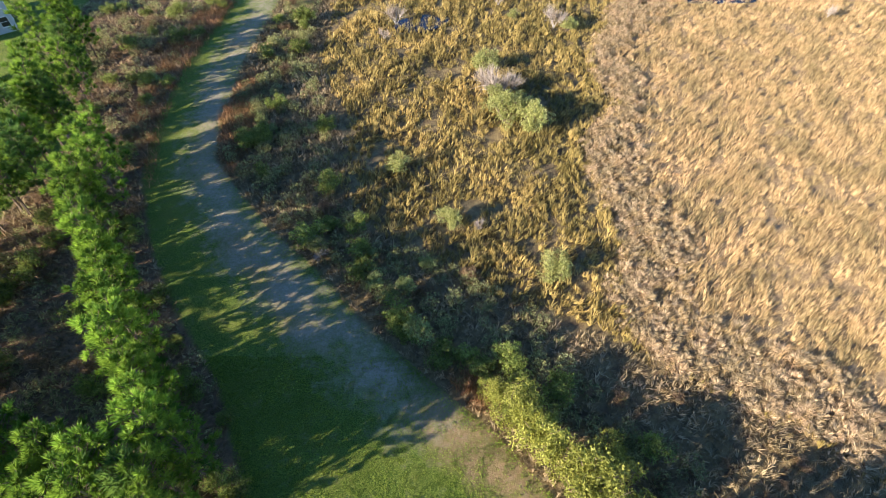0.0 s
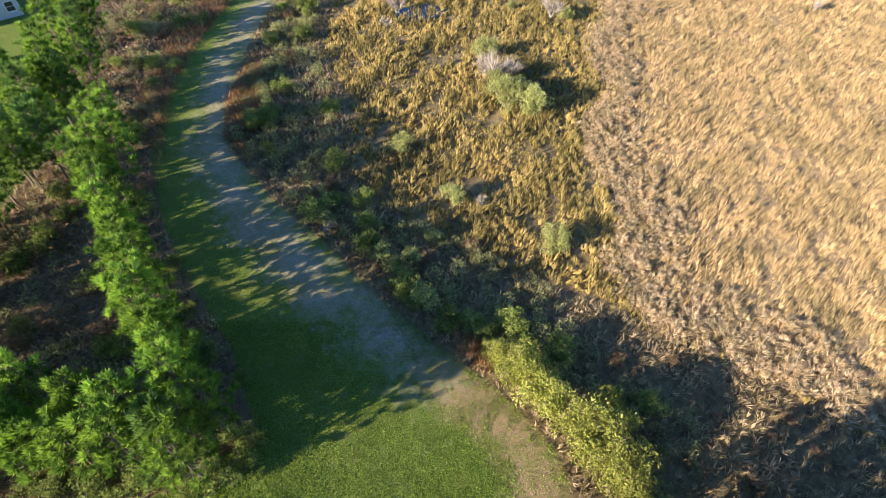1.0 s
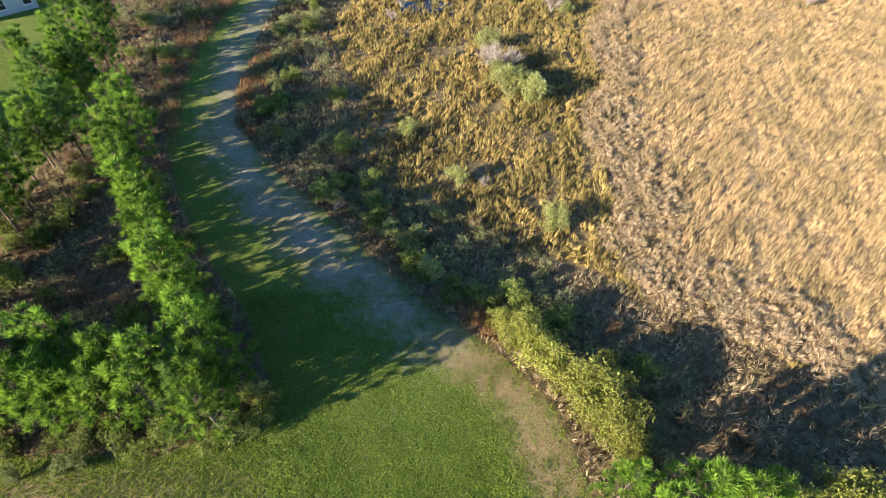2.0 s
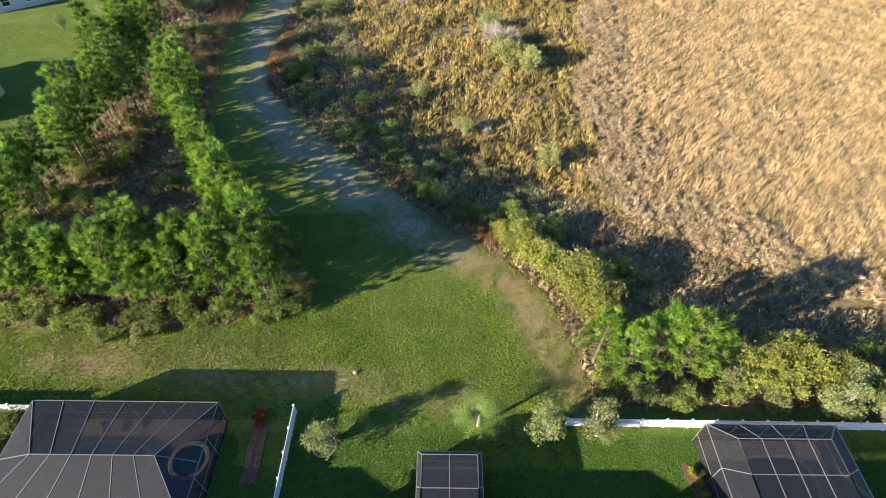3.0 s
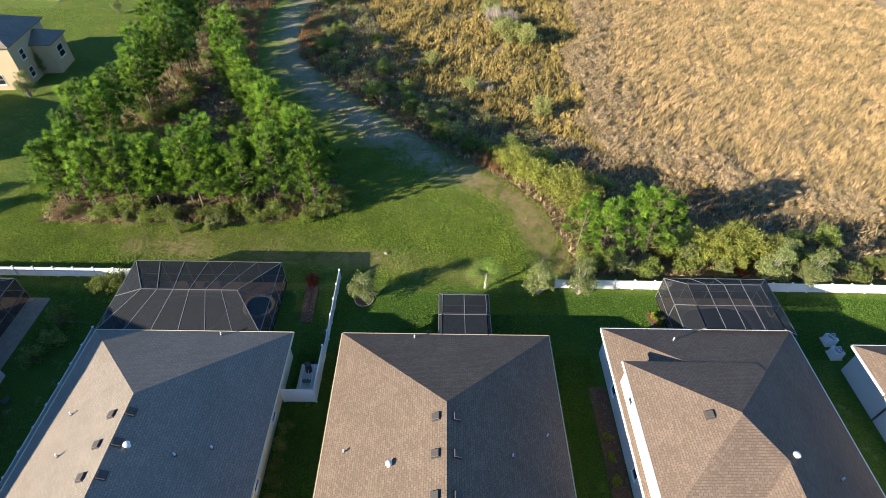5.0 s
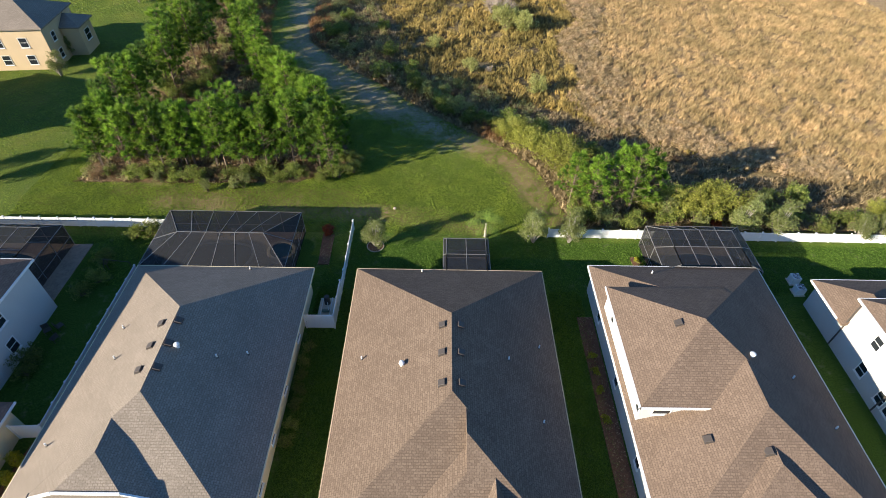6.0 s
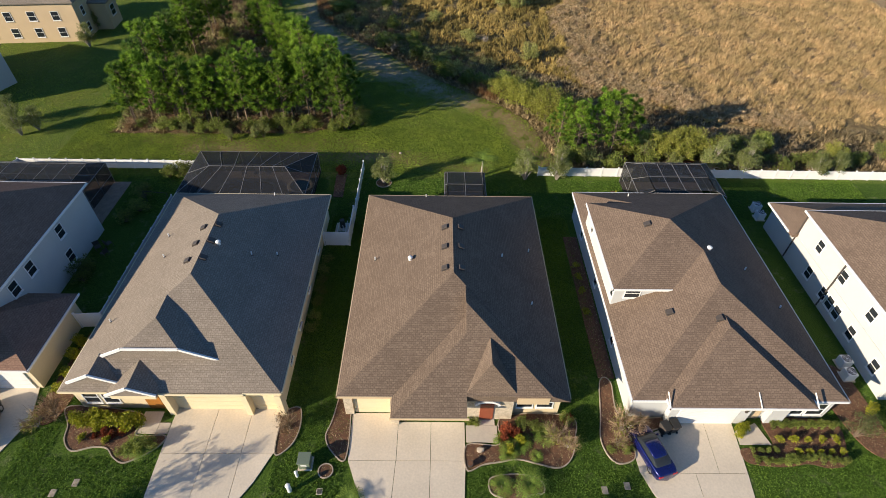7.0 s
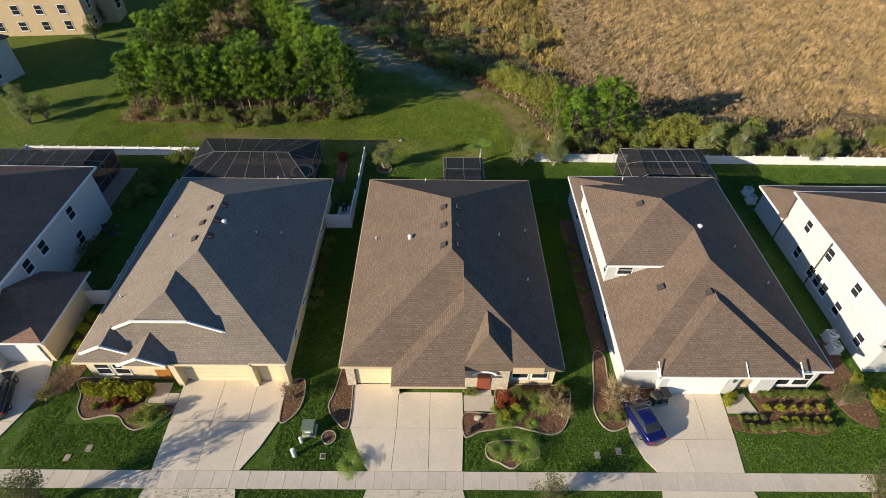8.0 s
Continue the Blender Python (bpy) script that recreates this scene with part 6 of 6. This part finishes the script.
for x, y, s in ((-33.0, -22.0, 1.3), (-32.7, -23.4, 1.4), (-32.4, -25.0, 1.2), (-32.3, -26.4, 1.2), (19.0, -29.15, 0.9), (19.45, -29.0, 0.8), (18.85, -29.6, 0.8), (30.2, -29.4, 1.4), (31.2, -30.4, 1.3), (30.4, -31.4, 1.2), (2.6, -30.3, 0.9), (1.75, -31.0, 0.85), (29.6, -27.6, 1.1)):
    plant(LIME, x, y, 50 * x, s, 0.0)
for x, y, s in ((1.7, -29.4, 1.2), (2.3, -29.6, 1.0), (1.4, -30.0, 0.9), (6.3, -28.5, 1.0), (-27.6, -29.7, 0.8), (-27.0, -29.9, 0.7), (-26.4, -29.7, 0.7), (-28.2, -30.0, 0.6), (26.6, 4.9, 1.4), (-15.0, 3.1, 1.3), (-14.8, 2.5, 1.0)):
    plant(RED, x, y, 50 * x, s, 0.0)
for k in range(5):
    plant(BALL, 21.6 + k * 1.02, -29.95, 33 * k, rnd.uniform(0.9, 1.15), 0.0)
    plant(BALL, 22.6 + k * 0.78, -30.85, 23 * k, rnd.uniform(0.75, 1.0), 0.0)
for y in (-12.4, -13.9, -15.6, -18.2):
    plant(BALL, 9.75, y, 40 * y, 1.3, 0.0)
for k in range(13):
    plant(DARKB, 19.3 + k * 0.52, -31.45 - 0.12 * math.sin(k * 0.6), 40 * k, rnd.uniform(0.75, 0.95), 0.0)
    plant(DARKB, 21.6 + k * 0.38, -28.75, 70 * k, rnd.uniform(0.7, 0.9), 0.0)
for k in range(4):
    plant(DARKB, 19.3 + k * 0.55, -30.75, 70 * k, rnd.uniform(0.5, 0.7), 0.0)
for x, y in ((16.6, -0.8), (16.85, -1.6), (17.0, -2.4), (17.1, -3.3), (-29.0, -30.2), (-28.2, -29.6), (-27.2, -30.4)):
    plant(BALL, x, y, 50 * y, 1.1, 0.0)
drop_models([LIME, RED, BALL, DARKB])


def make_palm(seed, trunk, fronds, length, label, wide=0.3):
    """A palm: ringed stem and arching fronds of many leaflets."""
    r = np.random.RandomState(seed)
    ob = thing("palm", 0, 0, -400, label, "palm", "palms")
    ORIGIN[ob.name] = Vector()
    part("trunk", trunk_mesh([((0, 0, -0.1), (0.03, 0, max(trunk, 0.15)), 0.14, 0.09)], 8), BARK_PALE, ob)
    for k in range(fronds):
        a = 6.283 * k / fronds + r.uniform(-0.3, 0.3)
        up = r.uniform(0.2, 1.1)
        pts = []
        for t in np.linspace(0, 1, 9):
            d = length * t
            pts.append(np.array([math.cos(a) * d * math.cos(up * (1 - t * 0.5)), math.sin(a) * d * math.cos(up * (1 - t * 0.5)), trunk + d * math.sin(up) - length * 0.62 * t * t]))
        v = []
        side = np.array([-math.sin(a), math.cos(a), 0])
        for i in range(len(pts) - 1):
            fwd = pts[i + 1] - pts[i]
            w = wide * length * math.sin(math.pi * min(0.97, (i + 0.9) / len(pts))) * 0.75
            for s in (-1, 1):
                for q in (0.15, 0.6):
                    b = pts[i] + fwd * q
                    v += [b, b + fwd * 0.2, b + side * s * w + fwd * 0.8 + np.array([0, 0, -0.12 * w])]
            v += [pts[i] - side * 0.02, pts[i] + side * 0.02, pts[i + 1]]
        v = np.array(v)
        mesh_part("frond", v, np.arange(len(v)).reshape(-1, 3), PALM_LEAF, ob)
    return ob


PALM = make_palm(3, 1.8, 13, 1.9, "young palm with arching fronds in the back lawn", 0.48)
plant(PALM, 1.5, 2.65, 0, 1.15, 0.0)
SAGO = make_palm(4, 0.25, 22, 1.0, "low spreading palm plant in the lawn", 0.5)
for x, y, s in ((-9.25, -34.45, 1.15), (2.95, -33.3, 1.4), (1.0, -33.4, 1.0), (1.7, -31.2, 0.9), (-24.9, -30.8, 1.1), (2.7, -30.4, 0.9), (1.3, -30.2, 0.8), (3.6, -31.3, 0.6), (4.4, -29.7, 1.1), (-24.3, -31.1, 0.9)):
    plant(SAGO, x, y, 60 * x, s, 0.0)
drop_models([PALM, SAGO])


# ---- grasses ----
def stuff(name, v, f, material, label, category):
    ob = mesh_part(name, v, f, material)
    return tagged(ob, label, category, kind="stuff")


def flow(x, y, seed):
    return 0.5 + 1.1 * waves(x, y, 0.16, seed) + 0.6 * waves(x, y, 0.6, seed + 1)


def ragged(poly, n, seed, bounds, jitter=2.2):
    """Scattered places inside an outline whose edge wanders."""
    r = np.random.RandomState(seed)
    x, y = r.uniform(bounds[0], bounds[1], n), r.uniform(bounds[2], bounds[3], n)
    k = inside(x + jitter * waves(x, y, 0.35, 90) + r.normal(0, 0.5, n), y + jitter * waves(x, y, 0.35, 91), poly)
    return x[k], y[k]


# smooth windblown reeds
x, y = ragged(STRAW_AREA, 190000, 31, (12, 84, 8, 97))
belt = np.clip(1 - seg_dist(x, y, STRAW_IN) / (6.0 + 3.0 * waves(x, y, 0.25, 132)).clip(2), 0, 1)
along, over = x * 0.75 + y * 0.66, y * 0.75 - x * 0.66
lump = 0.6 * waves(along * 0.6, over * 1.5, 2.2, 40) + 0.5 * waves(x, y, 0.9, 42)
keep = lump + 0.35 * belt * waves(x, y, 3.4, 47) > -1.2 + 1.1 * belt
x, y, belt, lump, along, over = [q[keep] for q in (x, y, belt, lump, along, over)]
head = 0.8 + 0.25 * waves(x, y, 0.9, 50) + belt * 1.3 * waves(x, y, 1.4, 52)
z = -0.35 + 0.26 * lump + 0.2 * waves(along * 0.7, over * 1.6, 3.6, 41)
v, f = tufts_of(np.stack([x, y, z], 1), 0.7, 0.06, 0.85, 32, 5, head, 0.35)
stuff("marsh_straw", v, f, STRAW_GRASS, "pale straw-coloured reeds laid over by wind", "reeds")


def mats(x, y, per, size, height, seed, length, width):
    """Low domes of flattened reeds, each combed outwards from its own centre."""
    r = np.random.RandomState(seed)
    n = len(x)
    k = np.repeat(np.arange(n), per)
    rad, a = np.sqrt(r.uniform(0, 1, n * per)), r.uniform(0, 6.283, n * per)
    turn, long_, s = r.uniform(-0.4, 1.4, n)[k], r.uniform(1.0, 1.9, n)[k], (size * r.uniform(0.6, 1.3, n))[k]
    u, w = rad * np.cos(a) * s * long_, rad * np.sin(a) * s
    px, py = x[k] + u * np.cos(turn) - w * np.sin(turn), y[k] + u * np.sin(turn) + w * np.cos(turn)
    pz = -0.3 + height * r.uniform(0.6, 1.3, n)[k] * (1 - rad ** 2)
    return tufts_of(np.stack([px, py, pz], 1), length, width, 1.1, seed + 1, 4, turn + np.arctan2(w, u) * 0.6)


# the trampled belt along the reeds' edge: heaps with dark gaps between
x, y = ragged(STRAW_AREA, 8000, 131, (12, 46, 12, 97), 1.6)
near = seg_dist(x, y, STRAW_IN)
keep = near < (5.5 + 3.5 * waves(x, y, 0.25, 132)) * np.random.RandomState(135).uniform(0.3, 1.3, len(x))
x, y = x[keep], y[keep]
v, f = mats(x, y, 40, 0.5, 0.7, 133, 0.5, 0.055)
stuff("trampled_reeds", v, f, MAT_GRASS, "trampled pale reeds in uneven heaps over dark mud", "reeds")

x, y = ragged(MARSH_AREA, 42000, 33, (-25, 40, 8, 97), 1.5)
lump = 0.7 * waves(x, y, 0.8, 44) + 0.5 * waves(x, y, 2.4, 45)
keep = lump > -0.58
x, y, lump = x[keep], y[keep], lump[keep]
v, f = tufts_of(np.stack([x, y, -0.3 + 0.5 * lump], 1), 0.8, 0.08, 0.55, 34, 10, 0.8 + 1.4 * waves(x, y, 1.3, 70), 0.7)
stuff("tussock_grass", v, f, GOLD_GRASS, "golden tussock grass in wet ground", "grass")

x, y = scatter(BRUSH_AREA, 75000, 35, -32, 64, 4.5, 97)
v, f = tufts_of(np.stack([x, y, -0.2 + 0.15 * waves(x, y, 2.0, 92)], 1), 0.7, 0.07, 0.7, 36, 6)
stuff("brush_grass", v, f, BRUSH, "tangled brown and olive undergrowth", "undergrowth")
x, y = scatter(PINE_AREA, 26000, 37, -64, -12, 10, 97)
v, f = tufts_of(np.stack([x, y, np.full(len(x), -0.15)], 1), 0.7, 0.07, 0.8, 38, 7)
stuff("pine_undergrowth", v, f, BRUSH, "tangled brown undergrowth below pines", "undergrowth")
x, y = scatter(NEAR_TRAIL, 1900, 45, -28, 22, 8, 92)
r = np.random.RandomState(46)
v, f = leaves(np.stack([x, y, r.uniform(0.2, 0.8, len(x))], 1), r.uniform(0.45, 0.95, len(x)), len(x) * 260, 0.115, 47, flat=0.8)
stuff("brush_foliage", v, f, BRUSH_LEAF, "dense low leafy brush along the trail", "undergrowth")
x, y = scatter(PINE_AREA, 1100, 48, -62, -13, 11, 92)
v, f = leaves(np.stack([x, y, r.uniform(0.2, 0.7, len(x))], 1), r.uniform(0.45, 0.9, len(x)), len(x) * 180, 0.115, 49, flat=0.8)
stuff("pine_brush", v, f, BRUSH_LEAF, "low leafy brush below the pines", "undergrowth")
EDGE_GRASS = [(-34.2, 92), (-35.6, 73), (-34.5, 58), (-31.5, 47.5), (-30, 45), (-33.5, 50), (-38.5, 58), (-40, 73), (-39, 92)]
x, y = scatter(EDGE_GRASS, 3200, 39, -41, -27, 40, 93)
v, f = blades(np.stack([x, y, np.full(len(x), -0.1)], 1), 1.1, 0.06, 0.45, 0.3, 40, 8)
stuff("rust_grass", v, f, RUST_GRASS, "rust-brown dry grass beside the trail", "grass")
x, y = scatter([(-26.8, 70), (-27.6, 60), (-25.5, 51.5), (-23, 49), (-22, 54), (-24, 62), (-24.5, 70)], 1000, 41, -28, -21, 48, 71)
v, f = blades(np.stack([x, y, np.full(len(x), -0.1)], 1), 1.1, 0.06, 0.45, 0.3, 42, 8)
stuff("rust_grass", v, f, RUST_GRASS, "rust-brown dry grass beside the trail", "grass")
x, y = scatter([(1.2, 23.8), (4.2, 21.0), (6.0, 22.2), (3.2, 25.0)], 500, 43, 1, 6, 20, 25)
v, f = blades(np.stack([x, y, np.full(len(x), -0.1)], 1), 1.2, 0.05, 0.4, 0.25, 44, 10)
stuff("rust_grass", v, f, RUST_GRASS, "rust-brown dry grass beside the trail", "grass")

# mown lawn, blade by blade where there is no paving, bed or building
COVERED = [(-40, -33.3, -34.9, -26), (-54.5, -33.7, -27.5, -7), (-30.6, -14.7, -28, 2.9), (-23.1, -15, -36.1, -27.5), (-9.9, -1.4, -36.1, -28), (-10.7, 6.2, -28.3, -5), (-2.9, 1.5, -5, -0.4),
           (10.1, 26.2, -28.5, -4.4), (17.5, 26.7, -5, 1.7), (11, 18.5, -39, -28), (30.5, 47, -27, -5.6), (-60, 60, -36.1, -34.8), (-1.4, 6.5, -32, -28), (18.6, 26.5, -31.9, -28), (-31, -23.2, -31.5, -27.5), (0.2, 3.8, -34.6, -32.6), (8.6, 11, -31.6, -25), (-60, -38, -8, 0.6), (26.9, 29.8, -31, -24)]


def lawn(n, seed, bounds):
    r = np.random.RandomState(seed)
    x, y = r.uniform(bounds[0], bounds[1], n), r.uniform(bounds[2], bounds[3], n)
    k = ~(inside(x, y, WILD) | inside(x, y, PINE_AREA))
    bare = 1.0 - seg_dist(x, y, [(-30, 92), (-31, 73), (-29.5, 58), (-27.5, 50), (-20.5, 39), (-14.5, 32.5), (-7.5, 25.8), (-2.5, 22), (4.5, 17.2), (7.8, 12), (9.4, 7)]) / 5.0
    k &= r.uniform(0, 1, n) > np.clip(bare * 1.1, 0, 0.85) * np.clip(0.75 + 0.6 * waves(x, y, 0.8, 45) + 0.6 * waves(x, y, 2.6, 46), 0, 1.05)
    k &= r.uniform(0, 1, n) > np.clip(1 - seg_dist(x, y, [(-34, 7.4), (-16, 6.8), (-4, 5.4), (1, 4.4)]) / 2.4, 0, 0.8) * np.clip(0.6 + 0.5 * waves(x, y, 0.7, 79), 0, 1)
    for x0, x1, y0, y1 in COVERED:
        k &= ~((x > x0) & (x < x1) & (y > y0) & (y < y1))
    return x[k], y[k]


def turf(name, fields, length, seed, material, label):
    x, y = np.concatenate([a[0] for a in fields]), np.concatenate([a[1] for a in fields])
    v, f = tufts_of(np.stack([x, y, np.full(len(x), -0.06)], 1), length, 0.035, 0.6, seed, 4, fan=2.0)
    stuff(name, v, f, material, label, "grass")


turf("lawn_grass", [lawn(170000, 63, (-50, 11, 3, 26)), lawn(30000, 64, (-40, -5, 26, 92)), lawn(60000, 69, (-84, -44, 3.4, 70))], 0.15, 65, LAWN_BLADE, "short mown yellow-green lawn grass")
turf("lawn_grass", [lawn(100000, 61, (-36, 32, -38.9, -24)), lawn(26000, 66, (6, 10.4, -24, -5)), lawn(26000, 67, (-14.8, -10.6, -24, -5)), lawn(60000, 62, (-48, 45, -5, 3))], 0.15, 68, LAWN_LUSH, "short dense dark green lawn grass")
